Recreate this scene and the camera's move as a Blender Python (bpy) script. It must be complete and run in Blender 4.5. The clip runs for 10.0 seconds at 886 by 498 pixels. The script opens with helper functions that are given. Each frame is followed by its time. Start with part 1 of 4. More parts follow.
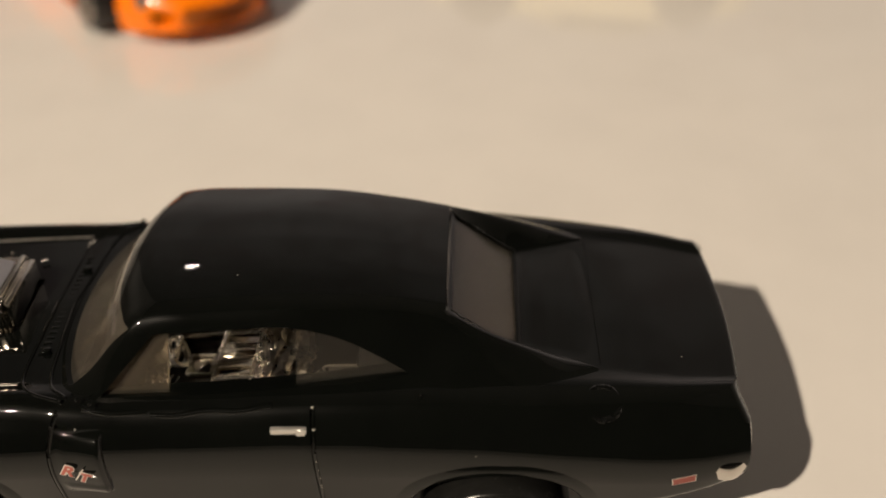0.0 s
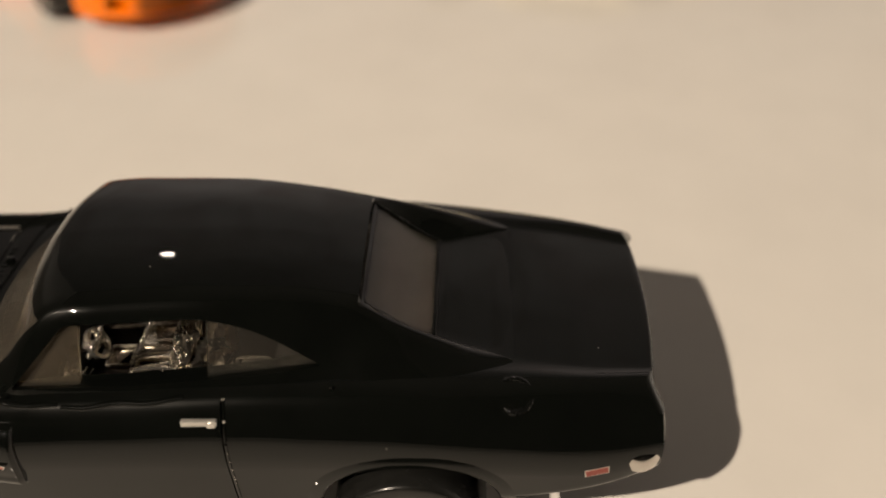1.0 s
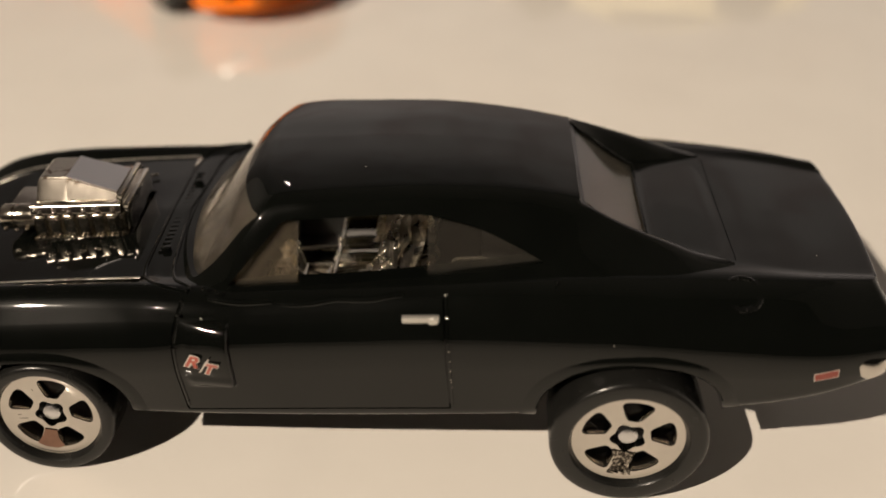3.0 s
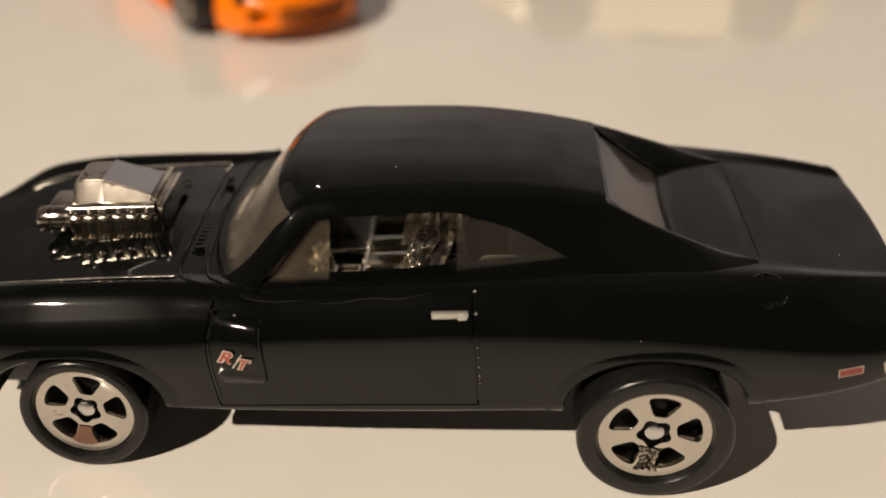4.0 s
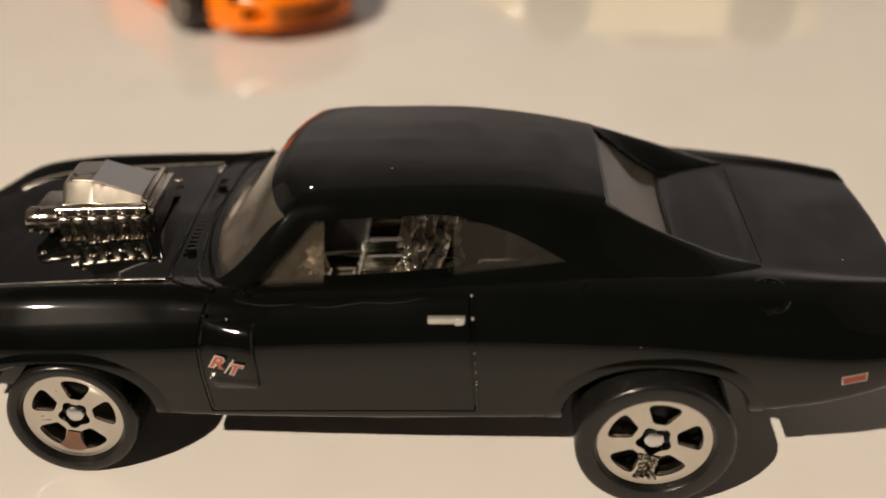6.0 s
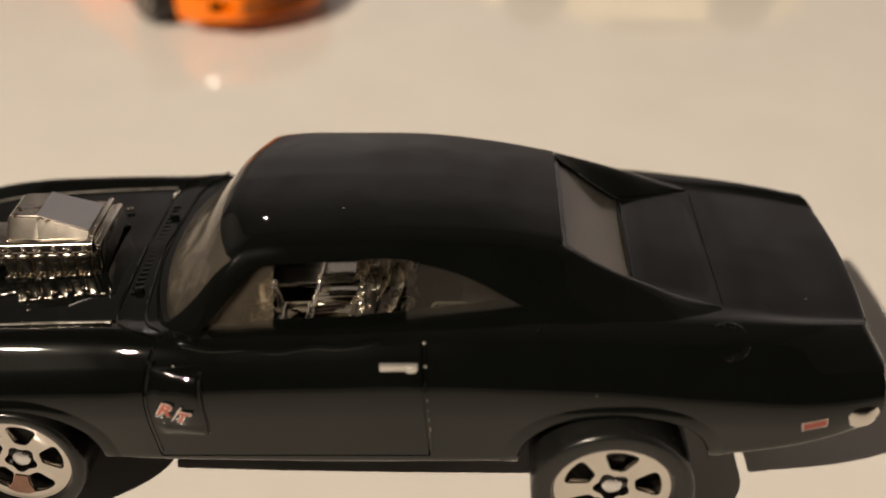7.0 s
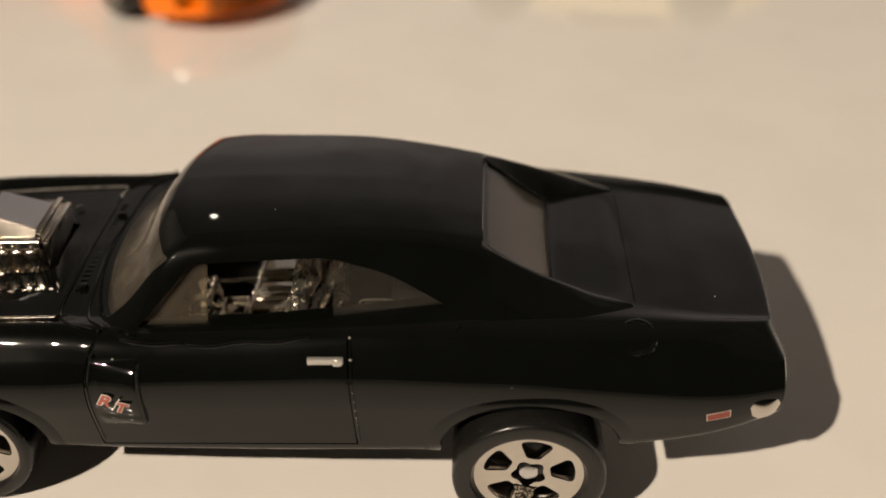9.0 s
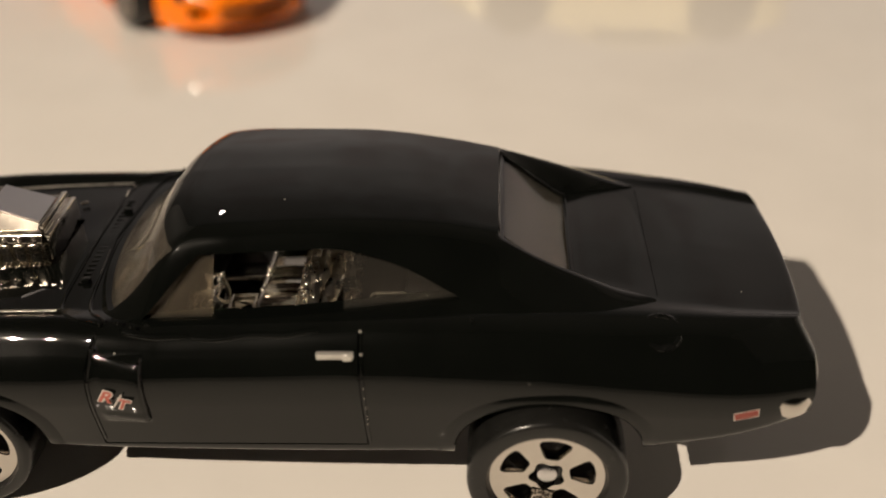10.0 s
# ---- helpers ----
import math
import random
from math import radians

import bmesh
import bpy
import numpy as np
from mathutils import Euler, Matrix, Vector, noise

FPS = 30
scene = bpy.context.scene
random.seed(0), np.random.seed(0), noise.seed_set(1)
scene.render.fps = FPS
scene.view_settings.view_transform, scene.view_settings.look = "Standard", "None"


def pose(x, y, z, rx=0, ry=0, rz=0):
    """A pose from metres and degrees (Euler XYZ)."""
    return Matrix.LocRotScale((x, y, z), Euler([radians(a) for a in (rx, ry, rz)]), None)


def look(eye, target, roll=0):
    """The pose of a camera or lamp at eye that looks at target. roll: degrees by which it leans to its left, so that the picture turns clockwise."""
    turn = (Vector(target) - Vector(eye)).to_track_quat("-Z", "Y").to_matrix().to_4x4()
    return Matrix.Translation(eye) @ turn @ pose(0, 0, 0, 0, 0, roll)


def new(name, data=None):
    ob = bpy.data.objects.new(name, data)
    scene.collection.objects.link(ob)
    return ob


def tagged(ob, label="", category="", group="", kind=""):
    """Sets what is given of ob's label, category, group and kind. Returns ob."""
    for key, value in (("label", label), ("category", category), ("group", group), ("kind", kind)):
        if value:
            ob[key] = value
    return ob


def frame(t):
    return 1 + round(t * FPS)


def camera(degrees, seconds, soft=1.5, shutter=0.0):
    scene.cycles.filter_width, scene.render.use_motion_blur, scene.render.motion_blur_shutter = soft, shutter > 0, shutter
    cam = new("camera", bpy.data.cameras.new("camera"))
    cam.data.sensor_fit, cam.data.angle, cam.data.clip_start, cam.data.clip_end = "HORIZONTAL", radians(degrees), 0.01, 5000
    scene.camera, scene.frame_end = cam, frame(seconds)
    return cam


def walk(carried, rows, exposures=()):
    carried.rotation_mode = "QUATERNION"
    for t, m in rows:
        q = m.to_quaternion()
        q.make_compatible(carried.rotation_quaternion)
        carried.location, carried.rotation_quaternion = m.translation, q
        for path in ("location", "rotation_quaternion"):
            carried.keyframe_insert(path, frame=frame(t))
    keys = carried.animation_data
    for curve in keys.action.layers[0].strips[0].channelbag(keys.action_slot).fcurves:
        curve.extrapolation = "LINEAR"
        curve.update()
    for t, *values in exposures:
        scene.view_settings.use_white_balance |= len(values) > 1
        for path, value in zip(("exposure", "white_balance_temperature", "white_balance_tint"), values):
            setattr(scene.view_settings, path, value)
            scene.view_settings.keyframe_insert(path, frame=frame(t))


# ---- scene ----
MM = 0.001
EXPOSURE = 0.15
cam = camera(45.91, 10.0, soft=1.7)
cam.data.dof.use_dof = True
cam.data.dof.focus_distance = 0.081
cam.data.dof.aperture_fstop = 19.0
# seconds, place in millimetres, yaw, pitch, roll
ROWS = [
    (0.0, 19.03, -68.01, 70.73, 1.30, -35.85, 0.50),
    (0.2, 22.10, -67.15, 70.78, 1.53, -36.51, 0.26),
    (0.5, 24.99, -67.45, 71.42, 1.12, -36.59, 0.48),
    (0.8, 25.95, -67.23, 71.21, 1.34, -36.83, 0.36),
    (1.0, 25.43, -67.07, 71.02, 1.18, -36.80, 0.54),
    (1.2, 24.43, -67.22, 70.67, 1.28, -36.83, 0.46),
    (1.5, 20.98, -67.44, 68.24, 0.78, -36.48, 0.87),
    (1.7, 20.41, -67.66, 68.46, 1.39, -36.76, 0.56),
    (2.0, 18.83, -67.90, 69.43, 1.04, -36.00, 0.86),
    (2.2, 19.76, -68.04, 69.58, 1.49, -35.98, 0.65),
    (2.5, 18.37, -69.04, 68.63, 1.37, -34.86, 0.77),
    (2.6, 17.48, -70.19, 68.58, 1.96, -35.14, 0.78),
    (2.8, 11.68, -72.24, 62.20, 1.70, -34.27, 0.66),
    (3.0, 10.37, -74.17, 59.56, 2.15, -32.70, 0.38),
    (3.2, 9.77, -77.22, 59.18, 2.41, -32.31, 0.33),
    (4.5, 9.20, -76.63, 57.72, 3.13, -30.26, -0.17),
    (5.0, 9.26, -76.54, 57.63, 3.17, -30.44, -0.19),
    (5.5, 8.90, -76.30, 57.50, 2.94, -30.72, 0.04),
    (6.8, 10.10, -72.12, 58.47, 2.03, -32.10, 0.66),
    (7.0, 11.45, -70.25, 61.77, 1.92, -33.25, 0.55),
    (7.2, 11.78, -67.69, 63.95, 1.75, -33.99, 0.68),
    (7.5, 11.04, -69.26, 65.53, 1.50, -34.30, 0.74),
    (7.8, 11.42, -70.08, 67.13, 1.43, -34.98, 0.88),
    (8.0, 12.33, -70.75, 68.04, 1.47, -34.98, 0.83),
    (8.2, 12.45, -70.57, 68.43, 1.51, -35.35, 0.83),
    (8.5, 14.09, -70.87, 68.19, 1.70, -35.04, 0.71),
    (8.8, 15.81, -72.12, 64.62, 1.62, -34.98, 0.92),
    (9.0, 16.70, -72.77, 65.17, 1.53, -34.20, 0.91),
    (9.2, 17.01, -72.22, 66.46, 1.90, -34.34, 0.96),
    (9.5, 13.46, -71.25, 66.09, 1.84, -33.54, 0.87),
    (9.7, 12.93, -70.65, 64.96, 1.99, -33.54, 0.86),
    (10.0, 16.68, -72.04, 60.94, 2.48, -32.37, 0.52),
]
walk(cam, [(t, pose(x * MM, y * MM, z * MM, 0, 0, yaw) @ pose(0, 0, 0, 90 + pitch) @ pose(0, 0, 0, 0, 0, roll)) for t, x, y, z, yaw, pitch, roll in ROWS],
     exposures=[(0.0, EXPOSURE), (10.0, EXPOSURE)])

# ---- light: a ceiling spot, a weaker one across the room, and two added fill lamps aimed at the walls ----
world = bpy.data.worlds.new("room_air")
world.use_nodes = True
world.node_tree.nodes["Background"].inputs[0].default_value = (1.0, 0.8, 0.58, 1)
world.node_tree.nodes["Background"].inputs[1].default_value = 0.0
scene.world = world

bulb = new("ceiling_spot", bpy.data.lights.new("ceiling_spot", "SPOT"))
bulb.data.energy, bulb.data.color, bulb.data.shadow_soft_size = 188.0, (1.0, 0.84, 0.668), 0.0038
bulb.data.spot_size, bulb.data.spot_blend = radians(110), 0.4
bulb.matrix_world = look((-0.915, -1.08, 1.305), (0, 0.03, 0))
far_bulb = new("ceiling_spot", bpy.data.lights.new("ceiling_spot", "SPOT"))
far_bulb.data.energy, far_bulb.data.color, far_bulb.data.shadow_soft_size = 0.75, (1.0, 0.86, 0.7), 0.0045
far_bulb.data.spot_size, far_bulb.data.spot_blend = radians(80), 0.6
far_bulb.matrix_world = look((-0.53, 1.15, 1.02), (0, 0.03, 0))
# unseen fill lamps, added to lift the shadows and tone the reflected walls
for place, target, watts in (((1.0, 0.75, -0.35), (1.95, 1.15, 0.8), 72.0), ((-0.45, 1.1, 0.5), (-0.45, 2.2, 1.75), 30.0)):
    fill_light = new("fill_lamp", bpy.data.lights.new("fill_lamp", "AREA"))
    fill_light.data.energy, fill_light.data.color, fill_light.data.size = watts, (1.0, 0.88, 0.76), 0.7
    fill_light.matrix_world = look(place, target)


# ---- helpers for shapes, in millimetres ----
def curve(*pts):
    """A smooth line of values over x, from pairs (x, value)."""
    xs, vs = np.array([p[0] for p in pts], float), np.array([p[1] for p in pts], float)
    d = np.diff(vs) / np.diff(xs)
    m = np.concatenate([[d[0]], (d[:-1] + d[1:]) / 2, [d[-1]]])
    for i in range(1, len(xs) - 1):
        if d[i - 1] * d[i] <= 0:
            m[i] = 0
        else:
            lim = 3 * min(abs(d[i - 1]), abs(d[i]))
            m[i] = max(-lim, min(lim, m[i]))

    def at(x):
        x = min(max(x, xs[0]), xs[-1])
        i = int(min(max(np.searchsorted(xs, x) - 1, 0), len(xs) - 2))
        h = xs[i + 1] - xs[i]
        t = (x - xs[i]) / h
        return ((2 * t ** 3 - 3 * t ** 2 + 1) * vs[i] + (t ** 3 - 2 * t ** 2 + t) * h * m[i]
                + (-2 * t ** 3 + 3 * t ** 2) * vs[i + 1] + (t ** 3 - t ** 2) * h * m[i + 1])
    return at


def smooth(a, b, x):
    t = min(max((x - a) / (b - a), 0.0), 1.0)
    return t * t * (3 - 2 * t)


def rounded(pts, radii, segs, k=6, most=0.45):
    """A line through pts with rounded corners, segs pieces on each straight."""
    pts = [np.array(p, float) for p in pts]
    n, ends = len(pts), []
    for i in range(n):
        r = radii[i]
        if i in (0, n - 1):
            ends.append((pts[i], pts[i]))
            continue
        a, b = pts[i - 1] - pts[i], pts[i + 1] - pts[i]
        la, lb = np.linalg.norm(a), np.linalg.norm(b)
        ends.append((pts[i] + a / la * min(r, most * la), pts[i] + b / lb * min(r, most * lb)))
    out = [pts[0]]
    for i in range(1, n):
        p, q = ends[i - 1][1], ends[i][0]
        for s in range(1, segs[i - 1] + 1):
            out.append(p + (q - p) * s / segs[i - 1])
        if i < n - 1:
            q2 = ends[i][1]
            for s in range(1, k + 1):
                t = s / k
                out.append((1 - t) ** 2 * q + 2 * t * (1 - t) * pts[i] + t * t * q2)
    return out


def loft(rings, closed=True, caps=True):
    bm = bmesh.new()
    vs = [[bm.verts.new(p) for p in ring] for ring in rings]
    n = len(rings[0])
    for a, b in zip(vs, vs[1:]):
        for i in range(n if closed else n - 1):
            j = (i + 1) % n
            bm.faces.new((a[i], a[j], b[j], b[i]))
    if caps:
        bm.faces.new(vs[0][::-1])
        bm.faces.new(vs[-1])
    bmesh.ops.recalc_face_normals(bm, faces=bm.faces)
    return bm


def prism(poly, axis, a, b):
    """A flat outline pushed along an axis from a to b; the outline is in the other two axes, in order."""
    def at(p, d):
        return {"x": (d, p[0], p[1]), "y": (p[0], d, p[1]), "z": (p[0], p[1], d)}[axis]
    return loft([[at(p, a) for p in poly], [at(p, b) for p in poly]])


def box(x0, x1, y0, y1, z0, z1, bevel=0.0, segments=2):
    bm = prism([(x0, y0), (x1, y0), (x1, y1), (x0, y1)], "z", z0, z1)
    if bevel:
        bmesh.ops.bevel(bm, geom=list(bm.edges), offset=bevel, segments=segments, affect="EDGES", profile=0.5)
    return bm


def lathe(profile, axis="y", n=48, centre=(0, 0, 0)):
    """A round body from pairs (radius, along)."""
    rings = []
    for i in range(n):
        a = 2 * math.pi * i / n
        ring = []
        for r, d in profile:
            u, w = r * math.cos(a), r * math.sin(a)
            p = {"x": (d, u, w), "y": (u, d, w), "z": (u, w, d)}[axis]
            ring.append((p[0] + centre[0], p[1] + centre[1], p[2] + centre[2]))
        rings.append(ring)
    bm = bmesh.new()
    vs = [[bm.verts.new(p) for p in ring] for ring in rings]
    for i in range(n):
        a, b = vs[i], vs[(i + 1) % n]
        for j in range(len(profile) - 1):
            bm.faces.new((a[j], a[j + 1], b[j + 1], b[j]))
    bmesh.ops.remove_doubles(bm, verts=bm.verts, dist=1e-5)
    edges = [e for e in bm.edges if e.is_boundary]
    if edges:
        bmesh.ops.holes_fill(bm, edges=edges)
    bmesh.ops.recalc_face_normals(bm, faces=bm.faces)
    return bm


def sheet(rows, thick):
    """A thin pane from rows of points, thickened downwards."""
    lower = [[(p[0], p[1], p[2] - thick) for p in r] for r in rows]
    bm = bmesh.new()
    n, m = len(rows), len(rows[0])
    up = [[bm.verts.new(p) for p in r] for r in rows]
    dn = [[bm.verts.new(p) for p in r] for r in lower]
    for i in range(n - 1):
        for j in range(m - 1):
            bm.faces.new((up[i][j], up[i][j + 1], up[i + 1][j + 1], up[i + 1][j]))
            bm.faces.new((dn[i][j], dn[i + 1][j], dn[i + 1][j + 1], dn[i][j + 1]))
    rim = [(0, j) for j in range(m)] + [(i, m - 1) for i in range(1, n)] + [(n - 1, j) for j in range(m - 2, -1, -1)] + [(i, 0) for i in range(n - 2, 0, -1)]
    for (a, b), (c, d) in zip(rim, rim[1:] + rim[:1]):
        bm.faces.new((up[a][b], up[c][d], dn[c][d], dn[a][b]))
    bmesh.ops.recalc_face_normals(bm, faces=bm.faces)
    return bm


def tube(points, r, n=8, flat=1.0):
    """A round bar along points."""
    pts = [Vector(p) for p in points]
    rings, up = [], Vector((0, 0, 1))
    for i, p in enumerate(pts):
        d = (pts[min(i + 1, len(pts) - 1)] - pts[max(i - 1, 0)]).normalized()
        if abs(d.dot(up)) > 0.95:
            up = Vector((0, 1, 0))
        s = d.cross(up).normalized()
        w = s.cross(d)
        rings.append([p + s * (r * math.cos(2 * math.pi * k / n)) + w * (r * flat * math.sin(2 * math.pi * k / n)) for k in range(n)])
    return loft(rings)


def ball(centre, r, squash=1.0, u=10, w=6):
    bm = bmesh.new()
    bmesh.ops.create_uvsphere(bm, u_segments=u, v_segments=w, radius=r)
    bmesh.ops.transform(bm, matrix=Matrix.Translation(centre) @ Matrix.Diagonal((1, 1, squash, 1)), verts=bm.verts)
    return bm


def moved(bm, m):
    bmesh.ops.transform(bm, matrix=m, verts=bm.verts)
    return bm


def merged(*bms):
    out = bmesh.new()
    for b in bms:
        me = bpy.data.meshes.new("tmp")
        b.to_mesh(me)
        out.from_mesh(me)
        bpy.data.meshes.remove(me)
        b.free()
    return out


def carve(bm, cutters, operation="DIFFERENCE"):
    """bm with the cutters taken away (or joined on)."""
    obs = []
    for b in [bm, *cutters]:
        bmesh.ops.recalc_face_normals(b, faces=b.faces)
        if b.calc_volume(signed=True) < 0:
            bmesh.ops.reverse_faces(b, faces=b.faces)
        me = bpy.data.meshes.new("tmp")
        b.to_mesh(me)
        b.free()
        obs.append(new("tmp", me))
    for o in obs[1:]:
        mod = obs[0].modifiers.new("cut", "BOOLEAN")
        mod.operation, mod.solver, mod.object = operation, "EXACT", o
    done = bmesh.new()
    me = bpy.data.meshes.new_from_object(obs[0].evaluated_get(bpy.context.evaluated_depsgraph_get()))
    done.from_mesh(me)
    bpy.data.meshes.remove(me)
    for o in obs:
        me = o.data
        bpy.data.objects.remove(o)
        bpy.data.meshes.remove(me)
    return done


def part(name, bm, material, parent=None, label="", sharp=32, at=None):
    me = bpy.data.meshes.new(name)
    bmesh.ops.transform(bm, matrix=Matrix.Scale(MM, 4), verts=bm.verts)
    bm.to_mesh(me)
    bm.free()
    me.materials.append(material)
    me.shade_smooth()
    me.set_sharp_from_angle(angle=radians(sharp))
    ob = new(name, me)
    if at is not None:
        ob.matrix_basis = at
    ob.parent = parent
    if label:
        tagged(ob, label)
    return ob


# ---- materials ----
def material(name, base, rough=0.5, metal=0.0, coat=0.0, spec=0.5, grain=0.0, grain_scale=400.0, bump=0.0, tint=None, trans=0.0, ior=1.5):
    """A surface; grain varies its colour at two sizes, bump its relief. Sizes are per metre."""
    m = bpy.data.materials.new(name)
    m.use_nodes = True
    nt = m.node_tree
    b = nt.nodes["Principled BSDF"]
    b.inputs["Base Color"].default_value = (*base, 1)
    b.inputs["Roughness"].default_value = rough
    b.inputs["Metallic"].default_value = metal
    b.inputs["Coat Weight"].default_value = coat
    b.inputs["Coat Roughness"].default_value = 0.22
    b.inputs["Specular IOR Level"].default_value = spec
    b.inputs["Transmission Weight"].default_value = trans
    b.inputs["IOR"].default_value = ior
    co = nt.nodes.new("ShaderNodeTexCoord")
    if grain:
        n1, n2, mix, ramp = (nt.nodes.new(k) for k in ("ShaderNodeTexNoise", "ShaderNodeTexNoise", "ShaderNodeMath", "ShaderNodeMix"))
        n1.inputs["Scale"].default_value, n1.inputs["Detail"].default_value = grain_scale, 6
        n2.inputs["Scale"].default_value, n2.inputs["Detail"].default_value = grain_scale * 0.13, 3
        mix.operation = "MULTIPLY"
        for n in (n1, n2):
            nt.links.new(co.outputs["Object"], n.inputs["Vector"])
        nt.links.new(n1.outputs[0], mix.inputs[0])
        nt.links.new(n2.outputs[0], mix.inputs[1])
        ramp.data_type = "RGBA"
        dark = tint or tuple(c * (1 - grain) for c in base)
        ramp.inputs["A"].default_value = (*dark, 1)
        ramp.inputs["B"].default_value = (*base, 1)
        gain = nt.nodes.new("ShaderNodeMath")
        gain.operation, gain.use_clamp = "MULTIPLY", True
        gain.inputs[1].default_value = 3.2
        nt.links.new(mix.outputs[0], gain.inputs[0])
        nt.links.new(gain.outputs[0], ramp.inputs["Factor"])
        nt.links.new(ramp.outputs["Result"], b.inputs["Base Color"])
        rr = nt.nodes.new("ShaderNodeMapRange")
        rr.inputs["To Min"].default_value, rr.inputs["To Max"].default_value = rough * 0.75, rough * 1.35
        nt.links.new(n1.outputs[0], rr.inputs["Value"])
        nt.links.new(rr.outputs["Result"], b.inputs["Roughness"])
    if bump:
        n3, bp = nt.nodes.new("ShaderNodeTexNoise"), nt.nodes.new("ShaderNodeBump")
        n3.inputs["Scale"].default_value, n3.inputs["Detail"].default_value = grain_scale, 3
        bp.inputs["Strength"].default_value, bp.inputs["Distance"].default_value = bump, 0.0001
        nt.links.new(co.outputs["Object"], n3.inputs["Vector"])
        nt.links.new(n3.outputs[0], bp.inputs["Height"])
        nt.links.new(bp.outputs[0], b.inputs["Normal"])
    return m


PAINT = material("black_gloss_paint", (0.0026, 0.0031, 0.0026), 0.02, spec=0.41, coat=0.0, grain=0.4, grain_scale=300, bump=0.01)
RUBBER = material("black_rubber", (0.009, 0.009, 0.0083), 0.24, spec=0.4, grain=0.4, grain_scale=900, bump=0.05)
CHROME = material("chrome", (0.63, 0.59, 0.54), 0.1, metal=1.0, grain=0.15, grain_scale=500, bump=0.06)
FOIL = material("vacuum_chrome", (0.74, 0.70, 0.64), 0.05, metal=1.0, grain=0.3, grain_scale=600, bump=0.5)
CRUMPLED = material("crumpled_chrome", (0.92, 0.86, 0.76), 0.27, metal=1.0, grain=0.4, grain_scale=900, bump=0.8)
SATIN = material("satin_silver", (0.7, 0.69, 0.69), 0.26, metal=1.0, grain=0.15, grain_scale=700, bump=0.1)
# pale metal that stands in for the highlight along the hood creases
EDGE = material("crease_highlight", (0.6, 0.57, 0.52), 0.3, metal=1.0, grain=0.6, grain_scale=1800, bump=0.6)
SILVER = material("silver_paint", (0.62, 0.6, 0.55), 0.32, metal=0.7, grain=0.2, grain_scale=1500)
DARK = material("black_plastic", (0.008, 0.008, 0.008), 0.4, grain=0.3, grain_scale=800)
GLASS = material("clear_plastic", (0.82, 0.77, 0.68), 0.05, trans=0.988, ior=1.3, grain=0.3, grain_scale=200, bump=0.3)
MILKY = material("hazed_plastic", (0.72, 0.65, 0.55), 0.06, trans=0.975, ior=1.4, grain=0.05, grain_scale=250)
HAZED = material("hazed_rear_plastic", (0.7, 0.62, 0.52), 0.05, trans=0.975, ior=1.4, grain=0.08, grain_scale=200)
LENS = material("lamp_chrome", (0.85, 0.82, 0.78), 0.03, metal=1.0)
PLATED = material("dulled_plating", (0.6, 0.55, 0.48), 0.13, metal=1.0, grain=0.3, grain_scale=900, bump=0.4)
SCOOP = material("scuffed_plating", (0.58, 0.53, 0.46), 0.17, metal=1.0, grain=0.3, grain_scale=500, bump=0.15)
LID = material("lid_silver", (0.62, 0.61, 0.64), 0.33, metal=0.9, grain=0.06, grain_scale=300)
MARKER = material("dull_red_print", (0.24, 0.05, 0.035), 0.35, grain=0.3, grain_scale=2500)
BROWN_METAL = material("brown_metal", (0.27, 0.16, 0.12), 0.1, metal=1.0, grain=0.4, grain_scale=900, bump=0.4)
SCUFFED = material("scuffed_clear_plastic", (0.8, 0.7, 0.55), 0.08, trans=0.972, ior=1.4, grain=0.5, grain_scale=420, bump=2.0)
BLOWER = material("blower_plating", (0.62, 0.57, 0.48), 0.13, metal=1.0, grain=0.3, grain_scale=700, bump=0.5)
RED = material("red_print", (0.33, 0.075, 0.05), 0.4, grain=0.3, grain_scale=2500)
WHITE = material("white_print", (0.5, 0.45, 0.4), 0.4, grain=0.2, grain_scale=2500)
ORANGE = material("orange_paint", (0.86, 0.19, 0.002), 0.2, grain=0.12, grain_scale=300)
YELLOW = material("yellow_paint", (0.88, 0.78, 0.46), 0.2, grain=0.12, grain_scale=300)
MESH_ORANGE = material("orange_grille", (0.5, 0.13, 0.01), 0.4, grain=0.4, grain_scale=900)
TABLE = material("white_laminate", (0.69, 0.66, 0.615), 0.035, spec=0.42, grain=0.07, grain_scale=90, bump=0.006)
WALL = material("wall_paint", (0.3, 0.29, 0.275), 0.8, grain=0.1, grain_scale=6)
# for an unseen wall, near black to keep the upper body's reflections dark
DARK_WALL = material("dark_reflection_wall", (0.014, 0.012, 0.01), 0.8, grain=0.1, grain_scale=6)
CEIL = material("ceiling_paint", (0.07, 0.067, 0.062), 0.85, grain=0.06, grain_scale=5)
# reddish mottling stands in for the blotches reflected in the roof
BLUE_WALL = material("mottled_reflection_wall", (0.17, 0.17, 0.18), 0.8, grain=0.5, grain_scale=7, tint=(0.095, 0.07, 0.072))
FLOOR = material("floor_wood", (0.16, 0.09, 0.05), 0.5, grain=0.4, grain_scale=20)

WORN = material("worn_plating", (0.7, 0.64, 0.56), 0.16, metal=1.0, grain_scale=1300, bump=3.5)
SEAT = material("silvered_plastic", (0.62, 0.58, 0.5), 0.035, metal=1.0, grain=0.3, grain_scale=150)
GLINT = material("glint_plating", (0.95, 0.9, 0.82), 0.2, metal=1.0, grain=0.1, grain_scale=900)
TRIM = material("bright_plating", (0.95, 0.9, 0.82), 0.15, metal=0.95, grain=0.2, grain_scale=900, bump=0.3)


